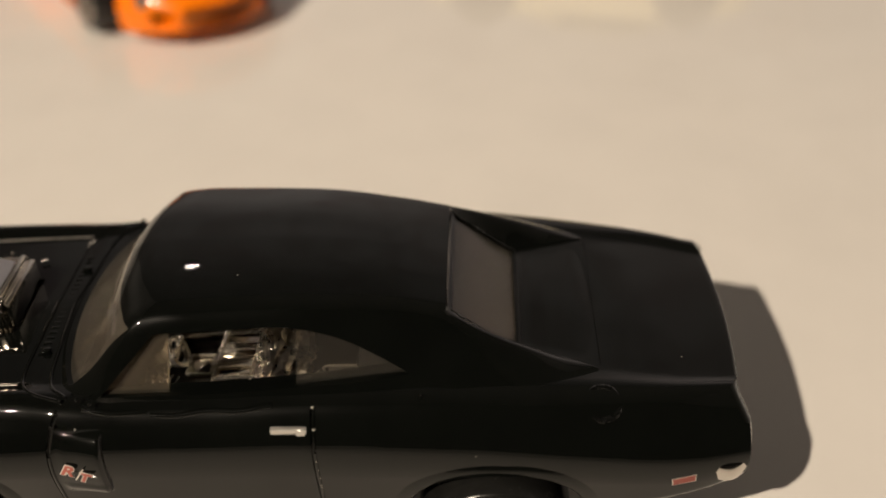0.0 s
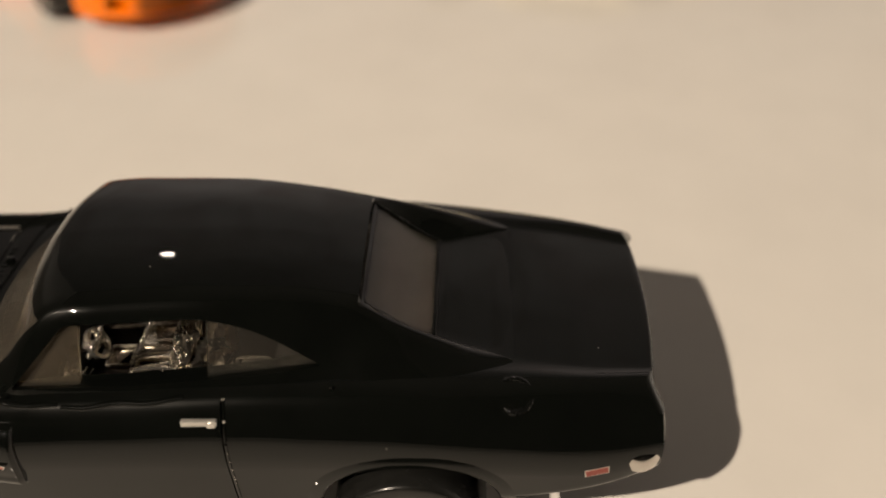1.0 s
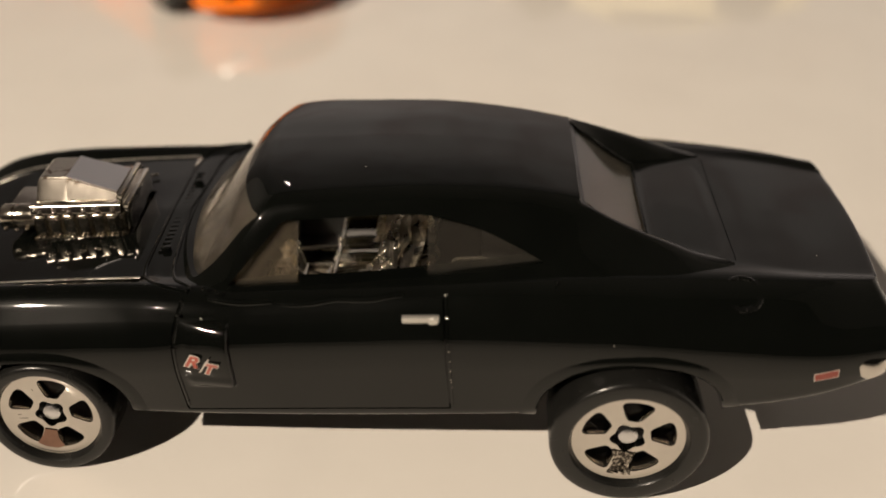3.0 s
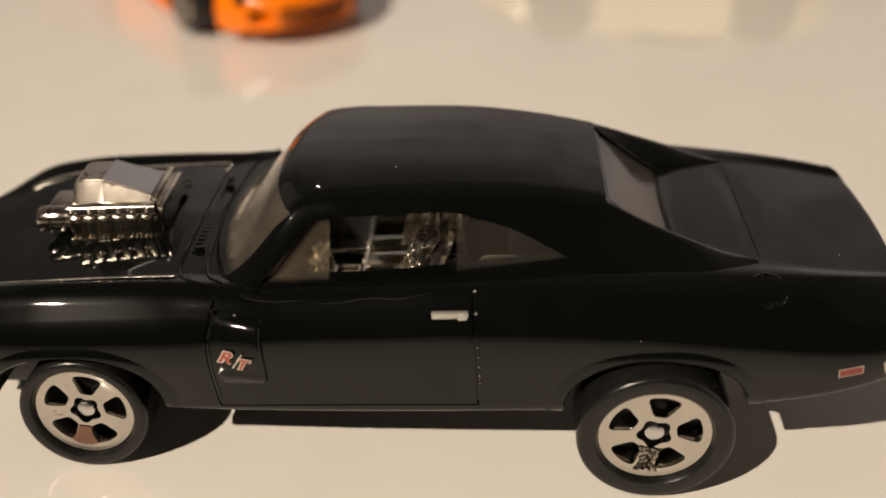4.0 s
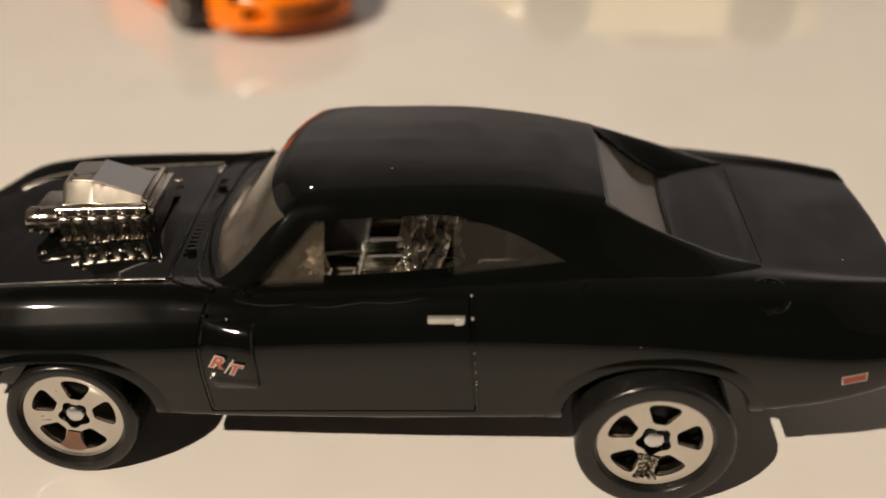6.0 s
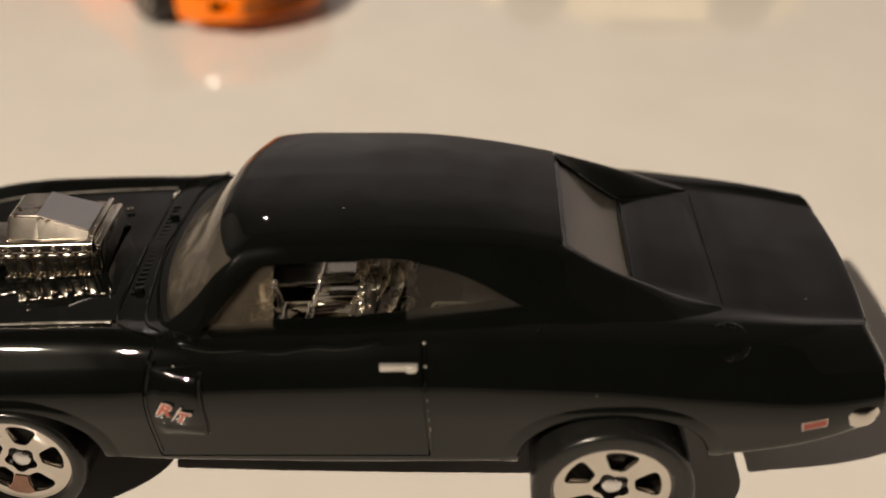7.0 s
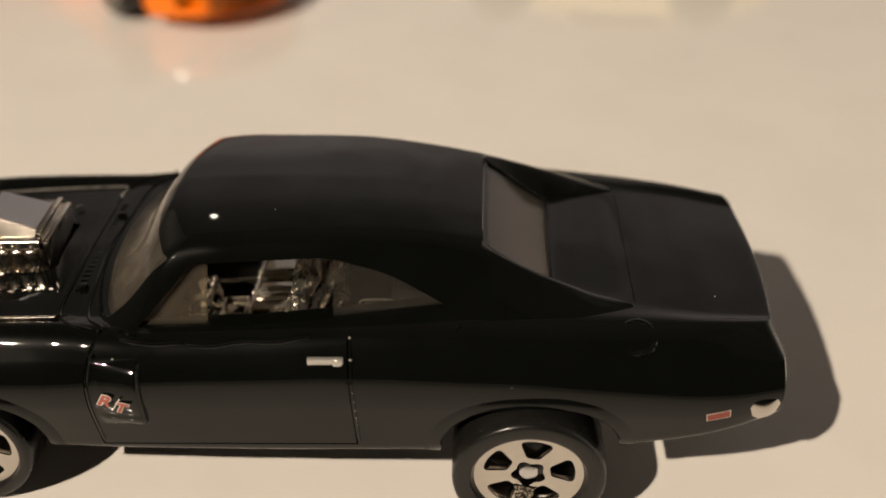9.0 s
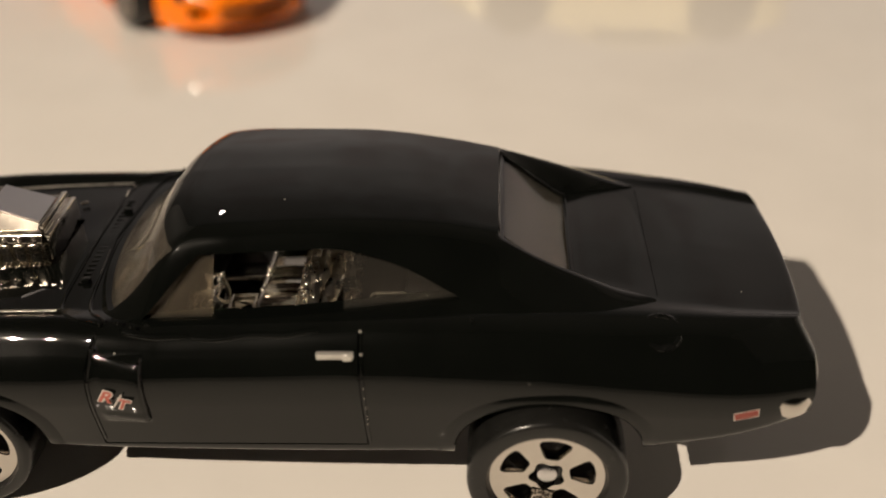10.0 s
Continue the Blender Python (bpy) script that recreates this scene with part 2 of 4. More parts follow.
def streaks(m, scale, low, high, stain=(0.035, 0.028, 0.022)):
    """Dark tarnish in patches with a hard edge."""
    nt = m.node_tree
    n, r, mix = (nt.nodes.new(k) for k in ("ShaderNodeTexNoise", "ShaderNodeMapRange", "ShaderNodeMix"))
    co = nt.nodes.new("ShaderNodeTexCoord")
    n.inputs["Scale"].default_value, n.inputs["Detail"].default_value, n.inputs["Distortion"].default_value = scale, 5, 1.5
    r.inputs["From Min"].default_value, r.inputs["From Max"].default_value = low, high
    mix.data_type = "RGBA"
    mix.inputs["A"].default_value = (*stain, 1)
    mix.inputs["B"].default_value = nt.nodes["Principled BSDF"].inputs["Base Color"].default_value
    nt.links.new(co.outputs["Object"], n.inputs["Vector"])
    nt.links.new(n.outputs[0], r.inputs["Value"])
    nt.links.new(r.outputs[0], mix.inputs["Factor"])
    nt.links.new(mix.outputs["Result"], nt.nodes["Principled BSDF"].inputs["Base Color"])


streaks(WORN, 2300, 0.44, 0.66)
streaks(SCOOP, 330, 0.4, 0.43, (0.16, 0.11, 0.075))


def dusty(m, wave):
    """Specks of dust on a gloss surface, and a slight waviness of its polish."""
    nt = m.node_tree
    b = nt.nodes["Principled BSDF"]
    co = nt.nodes.new("ShaderNodeTexCoord")
    v, less, rare, both, mix = (nt.nodes.new(k) for k in ("ShaderNodeTexVoronoi", "ShaderNodeMath", "ShaderNodeMath", "ShaderNodeMath", "ShaderNodeMix"))
    v.inputs["Scale"].default_value = 420
    nt.links.new(co.outputs["Object"], v.inputs["Vector"])
    less.operation, less.inputs[1].default_value = "LESS_THAN", 0.028
    nt.links.new(v.outputs["Distance"], less.inputs[0])
    sep = nt.nodes.new("ShaderNodeSeparateColor")
    nt.links.new(v.outputs["Color"], sep.inputs[0])
    rare.operation, rare.inputs[1].default_value = "GREATER_THAN", 0.35
    nt.links.new(sep.outputs[0], rare.inputs[0])
    both.operation = "MULTIPLY"
    nt.links.new(less.outputs[0], both.inputs[0])
    nt.links.new(rare.outputs[0], both.inputs[1])
    mix.data_type = "RGBA"
    old = b.inputs["Base Color"].links[0].from_socket
    nt.links.new(both.outputs[0], mix.inputs["Factor"])
    nt.links.new(old, mix.inputs["A"])
    mix.inputs["B"].default_value = (0.3, 0.28, 0.25, 1)
    nt.links.new(mix.outputs["Result"], b.inputs["Base Color"])
    n, bp = nt.nodes.new("ShaderNodeTexNoise"), nt.nodes.new("ShaderNodeBump")
    n.inputs["Scale"].default_value, n.inputs["Detail"].default_value = 130, 1
    bp.inputs["Strength"].default_value, bp.inputs["Distance"].default_value = wave, 0.0001
    nt.links.new(co.outputs["Object"], n.inputs["Vector"])
    nt.links.new(n.outputs[0], bp.inputs["Height"])
    nt.links.new(b.inputs["Normal"].links[0].from_socket, bp.inputs["Normal"])
    nt.links.new(bp.outputs[0], b.inputs["Normal"])


dusty(PAINT, 1.0)


def smudged(m, most):
    """Finger marks: a thin dull film in soft patches."""
    nt = m.node_tree
    co, n, r = (nt.nodes.new(k) for k in ("ShaderNodeTexCoord", "ShaderNodeTexNoise", "ShaderNodeMapRange"))
    n.inputs["Scale"].default_value, n.inputs["Detail"].default_value, n.inputs["Distortion"].default_value = 70, 4, 0.8
    r.inputs["From Min"].default_value, r.inputs["From Max"].default_value, r.inputs["To Max"].default_value = 0.28, 0.68, most
    nt.links.new(co.outputs["Object"], n.inputs["Vector"])
    nt.links.new(n.outputs[0], r.inputs["Value"])
    nt.links.new(r.outputs[0], nt.nodes["Principled BSDF"].inputs["Coat Weight"])


smudged(PAINT, 0.04)
PAINT.node_tree.nodes["Principled BSDF"].inputs["Coat Roughness"].default_value = 0.28
LUMPY = material("lumpy_black_paint", (0.003, 0.0033, 0.003), 0.05, spec=0.5, grain=0.4, grain_scale=1100, bump=4.0)

# ---- room and table; the room is an unseen shell toned for the reflections ----
def slab(name, x0, x1, y0, y1, z0, z1, mat, label, category):
    return tagged(part(name, box(x0, x1, y0, y1, z0, z1), mat), label, category, kind="structure")


slab("floor", -2000, 2000, -2000, 2200, -800, -750, FLOOR, "dark brown wooden floor of the room", "floor")
slab("ceiling", -2000, 2000, -2000, 2200, 3000, 3050, CEIL, "plain unseen ceiling, darkened and raised for the car's reflections", "ceiling")
slab("wall_north", -2000, 2000, 2200, 2300, -750, 3000, BLUE_WALL, "plain unseen wall, slate grey and mottled for the roof's reflection", "wall")
slab("unseen_wall_south", -2000, 2000, -1600, -1500, -750, 3000, DARK_WALL, "plain unseen wall, near black for the dark reflections on the car", "wall")
slab("wall_west", -2100, -2000, -2000, 2200, -750, 3000, WALL, "plain pale grey painted wall", "wall")
slab("wall_east", 2000, 2100, -2000, 2200, -750, 3000, WALL, "plain pale grey painted wall", "wall")

table = tagged(new("table"), "glossy off-white table under two toy cars", "table")
part("tabletop", box(-700, 700, -420, 560, -28, 0, 3), TABLE, table)
for lx in (-640, 640):
    for ly in (-360, 500):
        part("leg", box(lx - 25, lx + 25, ly - 25, ly + 25, -750, -28, 3), TABLE, table)

# ---- black toy muscle car: the curves of its body, nose towards -x ----
RAKE = 3.5
Z_LOW = curve((-38.8, 9.0), (-34, 7.4), (-28, 7.2), (-15, 5.95), (16, 5.3), (30, 5.7), (38.5, 6.95), (41.4, 7.7))
Y_LOW = curve((-38.8, 9.5), (-34, 12.4), (-28, 13.7), (0, 14.1), (30, 14.2), (38.5, 13.8), (41.4, 12.8))
Y_SIDE = curve((-38.8, 10.2), (-35, 12.8), (-31, 14.4), (-22, 15.0), (-8, 14.9), (4, 14.8), (21, 15.3), (31, 15.0), (38, 14.3), (41.4, 13.5))
Z_SIDE = curve((-38.8, 11.2), (-30, 12.3), (-10, 12.7), (10, 12.55), (22, 12.2), (28, 11.5), (34, 10.9), (41.4, 10.3))
Y_EDGE = curve((-38.8, 9.6), (-34, 11.2), (-28, 11.7), (-14, 11.7), (-10, 12.2), (0, 12.4), (10, 12.5), (20, 12.5), (26, 12.1), (31, 11.3), (35, 10.6), (39, 9.75), (41.4, 9.3))
Z_EDGE = curve((-38.8, 13.1), (-35, 14.8), (-32, 15.75), (-28, 16.3), (-24, 16.5), (-14, 16.35), (-10, 16.1), (-6, 15.85), (0, 15.85), (12, 16.15), (20, 16.1), (26, 15.62), (31, 15.27), (35, 14.87), (39, 14.36), (41.4, 14.05))
Y_LINE = curve((-38.8, 8.0), (-30, 9.6), (-13, 9.9), (0, 10.1), (20, 9.7), (30, 8.8), (36, 8.9), (41.4, 8.3))
Z_LINE = curve((-38.8, 12.6), (-30, 15.2), (-24, 15.65), (-13, 15.85), (0, 15.7), (20, 16.0), (30, 15.05), (41.4, 13.3))
Z_MID = curve((-38.8, 12.5), (-30, 14.9), (-20, 15.8), (-13, 16.0), (10, 15.8), (20, 14.6), (26, 14.5), (28.5, 14.65), (30.2, 14.88), (41.4, 13.3))


def half_body(x):
    """Half of the body's outline across x, from the middle below to the middle above."""
    e = (Y_LINE(x), Z_LINE(x))
    hood = 0.55 * (1 - smooth(34, 37, -x)) if x < -20 else 0.55 - 0.55 * smooth(-13.6, -12.8, x)
    soft = smooth(23, 27, x)
    inner = 0.3 + 1.1 * soft
    return rounded(
        [(0, Z_LOW(x)), (Y_LOW(x), Z_LOW(x)), (Y_SIDE(x), Z_SIDE(x)), (Y_EDGE(x), Z_EDGE(x)), e,
         (Y_LINE(x) - inner, Z_LINE(x) - 0.24 * hood + soft * (Z_MID(x) - Z_LINE(x)) * inner / Y_LINE(x)), (0, Z_MID(x))],
        [0, 0.7, 2.2, 1.6, 0.14 + 0.4 * soft, 0.14, 0], [2, 32, 12, 4, 1, 16], 6, 0.45 + 0.23 * soft)


def side_y(x, z):
    """Half the body's width at a height on its side."""
    line = half_body(x)
    for a, b in zip(line[2:], line[3:]):
        if a[1] <= z <= b[1]:
            return a[0] + (b[0] - a[0]) * (z - a[1]) / max(b[1] - a[1], 1e-6)
    return line[8][0]


def top_z(x, y):
    """Height of the body's upper side at half width y."""
    line = half_body(x)[::-1]
    for a, b in zip(line, line[1:]):
        if a[0] <= y <= b[0]:
            return a[1] + (b[1] - a[1]) * (y - a[0]) / max(b[0] - a[0], 1e-6)
    return Z_EDGE(x)


def scallop(x, z):
    """The raised scoop on the front of the door, open to the rear (outwards is negative)."""
    m = smooth(-10.6, -9.7, x) * (1 - smooth(-6.86, -6.72, x)) * smooth(8.9, 9.3, z) * (1 - smooth(13.9, 14.5, z))
    ridge = 0.1 * math.exp(-((z - 9.75) / 0.32) ** 2)
    return -m * (0.1 + 0.44 * smooth(-10.3, -6.5, x) + ridge)


def bend(x, y, z):
    """The bow of nose and tail, seen from above and from the side."""
    tail, nose = smooth(34, 41, x), smooth(31, 37.8, -x)
    x -= tail * (0.25 * (y / 13) ** 2 + 0.07 * max(0.0, 10.6 - z))
    x += smooth(38, 41.2, x) * (0.5 + 0.2 * (y / 13) ** 2 - max(0.0, z - 12) * (0.1 + 0.5 * min(1.0, (y / 9.3) ** 2)))
    x += nose * (1.6 * (y / 12) ** 2 + 0.05 * max(0.0, 12 - z))
    return (x, y, z)


def body_ring(x, inset=0.0):
    half = [(p[0], p[1]) for p in half_body(x)]
    zm = 0.5 * (Z_LOW(x) + Z_MID(x))
    half = [(y * (1 - inset), zm + (z - zm) * (1 - inset)) for y, z in half]
    half = [(y - scallop(x, z) if y > 10 else y, z) for y, z in half]
    ring = [bend(x, y, z) for y, z in half] + [bend(x, -y, z) for y, z in half[-2:0:-1]]
    return ring


def round_box(a, p):
    """A point on a circle pushed out towards a square as p falls below 1."""
    c, s_ = math.cos(a), math.sin(a)
    return math.copysign(abs(c) ** p, c), abs(s_) ** p


def arch(cx, cz, r, flat=1.0, n=28, foot=2.0, p=0.85):
    pts = [(cx + r * u, cz + r * flat * v) for u, v in (round_box(a, p) for a in np.linspace(0, math.pi, n))]
    return [(cx + r, foot)] + pts + [(cx - r, foot)]


def groove(pts, width, depth, sign):
    """A cutter for a narrow joint along a line (x, z) on the body's side."""
    n, rings = len(pts), []
    for i, (x, z) in enumerate(pts):
        a, b = pts[max(i - 1, 0)], pts[min(i + 1, n - 1)]
        d = np.array([b[0] - a[0], b[1] - a[1]], float)
        d /= np.linalg.norm(d)
        nx, nz = -d[1] * width / 2, d[0] * width / 2
        y = side_y(x, z) - scallop(x, z)
        rings.append([(x + nx, sign * (y + 1), z + nz), (x - nx, sign * (y + 1), z - nz), (x - nx, sign * (y - depth), z - nz), (x + nx, sign * (y - depth), z + nz)])
    return loft(rings)


def line_points(pts, step=0.6):
    out = []
    for (x0, z0), (x1, z1) in zip(pts, pts[1:]):
        n = max(1, int(math.hypot(x1 - x0, z1 - z0) / step))
        out += [(x0 + (x1 - x0) * i / n, z0 + (z1 - z0) * i / n) for i in range(n)]
    return out + [pts[-1]]


FRONT_ARCH = (-22.2, 6.4, 6.95, 0.76)
REAR_ARCH = (22.5, 5.0, 6.95, 0.8)

stations = sorted(set(np.round(np.concatenate([np.arange(-38.7, -12, 0.7), np.arange(-12, -6, 0.14), np.arange(-6, 41.2, 0.7)]), 2)))
rings = [body_ring(-38.8, 0.16), body_ring(-38.8, 0.05)] + [body_ring(x) for x in stations] + [body_ring(41.2), body_ring(41.35, 0.03), body_ring(41.4, 0.08), body_ring(40.9, 0.16)]
body_bm = loft(rings)
cuts = [box(-9.3, 18.2, -11.3, 11.3, 7.4, 19)]
for cx, cz, r, flat in (FRONT_ARCH, REAR_ARCH):
    cuts.append(merged(prism(arch(cx, cz, r, flat), "y", -18, -8.5), prism(arch(cx, cz, r, flat), "y", 8.5, 18)))
joint = []
for sg in (-1, 1):
    joint += [groove(line_points([(-10.25, 15.4), (-10.6, 14.6), (-10.95, 13), (-11.0, 10), (-10.9, 6.75), (-10.8, 6.45)]), 0.15, 0.2, sg),
              groove(line_points([(9.1, 15.5), (9.15, 6.4)]), 0.15, 0.2, sg),
              groove(line_points([(-10.8, 6.5), (9.2, 6.3)]), 0.13, 0.2, sg)]
cuts += joint
# joint between hood and cowl, boot lid joint, and the opening for the engine
cuts.append(box(-25.0, -16.3, -3.6, 3.6, 15.35, 18, 0.3))
cuts.append(merged(*[box(30.72, 30.79, -8.0, 8.0, 14.72, 16)]))
body_bm = carve(body_bm, cuts)
lips = []
for cx, cz, r, flat in (FRONT_ARCH, REAR_ARCH):
    for sg in (-1, 1):
        bands = []
        for a in np.linspace(0.0, math.pi, 56):
            band = []
            for dr, dy in ((-0.02, -0.5), (-0.02, 0.12), (0.12, 0.22), (0.45, 0.2), (0.9, 0.08), (1.25, -0.06), (1.0, -0.5)):
                u, v = round_box(a, 0.85)
                x, z = cx + (r + dr) * u, cz + (r + dr) * flat * v
                band.append(bend(x, sg * (side_y(x, max(z, Z_LOW(x) + 0.75)) + min(dy, 0.5 * (z - Z_LOW(x)) - 0.2)), max(z, Z_LOW(x) + 0.02)))
            bands.append(band)
        lips.append(loft(bands))

beads = []
for sg in (-1, 1):
    for seam in ([(-10.1, 15.4), (-10.45, 14.6), (-10.8, 13), (-10.85, 10), (-10.75, 7.0)], [(9.28, 15.5), (9.33, 6.6)]):
        beads.append(tube([(x, sg * (side_y(x, z) - scallop(x, z) - 0.03), z) for x, z in line_points(seam, 0.35)], 0.13, 8))
    beads += [ball((x, sg * (side_y(x, z) - 0.02), z), 0.15) for x, z in ((9.25, 15.55), (9.3, 14.3), (-10.2, 15.5), (-10.75, 7.4))]
body_bm = merged(body_bm, *beads)

car = tagged(new("toy_car"), "glossy black die-cast muscle car with chrome engine through the hood", "toy car")
car.matrix_basis = pose(0, 0, 0, 0, -RAKE, 0)
part("body", body_bm, PAINT, car, sharp=38)
for lip in lips:
    part("wheel_arch", lip, PAINT, car)

# bright metal beads stand in for the row of glints along the door joint
rng = random.Random(5)
for sg in (-1, 1):
    glints = [ball((9.34 + rng.uniform(-0.03, 0.05), sg * (side_y(9.3, z) + 0.04), z), rng.uniform(0.035, 0.075), 1.0, 8, 5) for z in np.cumsum(np.tile((0.16, 0.5, 0.3, 0.22, 0.62), 2)) + 8.4]
    glints += [ball((x, sg * (side_y(x, z) + 0.05), z), r, 1.0, 10, 6) for x, z, r in ((9.24, 15.6, 0.14), (9.3, 14.35, 0.14))]
    part("joint_glints", merged(*glints), GLINT, car, "bright metal beads for the glints along the door joint")

# shallow ripple along the top of the door, added to carry a thin streak of light
for sg in (-1, 1):
    for x0, x1, z0, z1 in ((-8.2, -3.3, 15.35, 15.1), (-3.0, 6.2, 15.0, 15.4)):
        line = [(x, z0 + (z1 - z0) * (x - x0) / (x1 - x0) + 0.06 * math.sin(1.3 * x)) for x in np.linspace(x0, x1, 30)]
        part("door_ripple", tube([(x, sg * (side_y(x, z) - 0.22 - 0.12 * abs(2 * (x - x0) / (x1 - x0) - 1) ** 3), z) for x, z in line], 0.28, 16), PAINT, car)

# small black beads added where points of light sparkle on the body
for sg in (-1, 1):
    for x, y, z, r in ((-7.4, 12.5, 16.15, 0.16), (-8.5, 12.2, 16.3, 0.16), (-9.9, 12.0, 16.05, 0.14), (17.2, 12.35, 16.25, 0.13), (15.6, 14.15, 6.2, 0.16), (-10.35, 13.6, 15.0, 0.15)):
        part("glint_bead", ball((x, sg * y, z), r, 1.0, 12, 8), PAINT, car, "small black bead added for a glint")

# roof with pillars
Z_ROOF = curve((-12.6, 15.6), (-11.8, 16.3), (-8.9, 18.8), (-6.4, 21.1), (-5.1, 21.95), (-4.0, 22.18), (0, 22.28), (5, 22.25), (10, 21.95), (15, 21.25), (19.2, 20.25))
Z_BACK = curve((19.2, 19.6), (24.2, 15.7), (24.7, 15.5), (27, 15.25), (30, 14.98), (30.6, 14.84), (31, 14.7))
Y_RIM = curve((-12.4, 11.7), (-9.0, 11.7), (-6, 10.5), (-3.5, 9.4), (0, 9.1), (8, 8.6), (15, 7.9), (19.2, 7.5), (22, 7.9), (24, 8.15), (28, 8.5), (31, 8.75))
Z_RIM = curve((-12.4, 15.2), (-9.6, 16.0), (-8.6, 16.6), (-6, 18.9), (-3.5, 20.7), (0, 21.1), (8, 21.1), (15, 20.45), (19.2, 19.72), (22, 18.68), (24, 17.88), (26, 17.0), (28, 16.05), (31, 14.8))
Y_BASE = curve((-12.4, 11.8), (-9, 12.35), (0, 12.4), (10, 12.5), (16, 12.8), (22, 13.0), (31, 11.8))
Y_WELL = curve((19.2, 6.6), (22, 6.55), (24.2, 6.4), (27, 7.1), (30, 8.2), (31, 8.5))


def half_roof(x, back=None, inset=0.0):
    back = x > 19.2 if back is None else back
    yr, zr = Y_RIM(x) - inset, Z_RIM(x) - inset
    base_z = 14.2 - (2 if inset else 0)
    yb = Y_BASE(x) - inset
    flare = smooth(12, 26, x)
    mid = (yr + (yb - yr) * (0.72 - 0.25 * flare), base_z + (zr - base_z) * (0.36 - 0.06 * flare))
    sweep = smooth(14.5, 22, x) if not inset else 0.0
    mid = (mid[0] + (Y_EDGE(x) - 0.55 - mid[0]) * sweep, mid[1] + (min(Z_EDGE(x) - 0.02 - 0.45 * smooth(19, 22, x) - 0.3 * smooth(26, 30, x), zr - 0.1) - mid[1]) * sweep)
    if back:
        top = Z_BACK(x) - inset
        low = min(top, zr - 0.12)
        pts = [(yb, base_z), mid, (yr, zr), (Y_WELL(x) + 0.12, low + 0.25), (Y_WELL(x), low), (0, low + 0.08)]
        ease = smooth(20.5, 24, x)
        return rounded(pts, [0, 2, 0.6 + 0.4 * ease, 0.2 - 0.08 * ease, 0.15 - 0.03 * ease, 0], [2, 6, 2, 2, 6], 5, 0.45 + 0.25 * ease)
    zt = Z_ROOF(x) - inset
    pts = [(yb, base_z), mid, (yr, zr), (yr * 0.9, zr + (zt - zr) * 0.6), (yr * 0.5, zr + (zt - zr) * 0.95), (0, zt)]
    return rounded(pts, [0, 2, 0.7, 0.8, 3, 0], [2, 6, 2, 2, 6], 5)


def bow(x, y, z):
    """The plan's bow of windscreen and roof front."""
    f = 1 - smooth(-10, 2, x)
    return (x + f * 2.3 * (y / 12) ** 2, y, z)


def roof_ring(x, back=None, inset=0.0):
    half = half_roof(x, back, inset)
    return [bow(x, p[0], p[1]) for p in half] + [bow(x, -p[0], p[1]) for p in half[-2::-1]]


roof_x = list(np.arange(-12.4, 19.0, 0.45)) + [19.15]
back_x = list(np.arange(19.3, 31, 0.45))
roof_bm = loft([roof_ring(x) for x in roof_x] + [roof_ring(x, True) for x in back_x])
hollow = loft([roof_ring(x, False, 0.75) for x in np.arange(-11.2, 19, 0.6)] + [roof_ring(x, True, 0.75) for x in np.arange(19.2, 24.4, 0.6)])
side_window = rounded([(2, 16.1), (-6.9, 16.1), (-2.5, 20.35), (7.6, 20.35), (11.6, 19.35), (16.5, 16.85), (2, 16.1)], [0, 0.3, 0.6, 1.5, 2.5, 0.3, 0], [3, 3, 3, 3, 3, 3], 5)[:-1]
front_window = rounded([(0, 16.2), (-10.5, 16.1), (-9.3, 20.75), (0, 21.2), (9.3, 20.75), (10.5, 16.1), (0, 16.2)], [0, 0.3, 0.35, 9, 0.35, 0.3, 0], [3, 3, 3, 3, 3, 3], 5)[:-1]
roof_bm = carve(roof_bm, [hollow, prism([(p[0], p[1]) for p in side_window], "y", -16, 16), prism([(p[0], p[1]) for p in front_window], "x", -16, -3.0),
                          prism([(19.5, -6.4), (24.4, -6.2), (24.4, 6.2), (19.5, 6.4)], 'z', 12, 24)])
part("roof", roof_bm, PAINT, car, sharp=35)


def roof_z(x, y):
    line = half_roof(x)
    for a, b in zip(line, line[1:]):
        if b[0] <= abs(y) <= a[0] and a[1] > 15:
            t = (a[0] - abs(y)) / max(a[0] - b[0], 1e-6)
            return a[1] + (b[1] - a[1]) * t
    return line[-1][1]


rows = []
for x in np.arange(-11.3, -4.2, 0.5):
    w = Y_RIM(x) - 0.35
    rows.append([(p[0], p[1], p[2] - 0.3) for p in (bow(x, y, roof_z(x, y)) for y in np.linspace(-w, w, 25))])
part("windscreen", sheet(rows, 0.4), MILKY, car, "clear plastic windscreen").visible_shadow = False
rows = [[(x, y, Z_BACK(x) - 0.12 - 0.04 * (1 - (y / 6.4) ** 2)) for y in np.linspace(-1, 1, 9) * (Y_WELL(x) + 0.1)] for x in np.linspace(19.2, 24.65, 8)]
part("rear_window", sheet(rows, 0.4), HAZED, car, "clear plastic rear window").visible_shadow = False

for sg in (-1, 1):
    part("window_bead", tube([(x, sg * (Y_WELL(x) - 0.02 + 0.03 * math.sin(9 * x)), Z_BACK(x) + 0.08) for x in np.linspace(19.5, 24.55, 26)], 0.11, 8), LUMPY, car, "black bead beside the rear window")
part("window_bead", tube([(24.62 + 0.02 * math.sin(7 * y), y, Z_BACK(24.62) + 0.06) for y in np.linspace(-6.4, 6.4, 30)], 0.14, 8), PAINT, car, "black bead below the rear window")


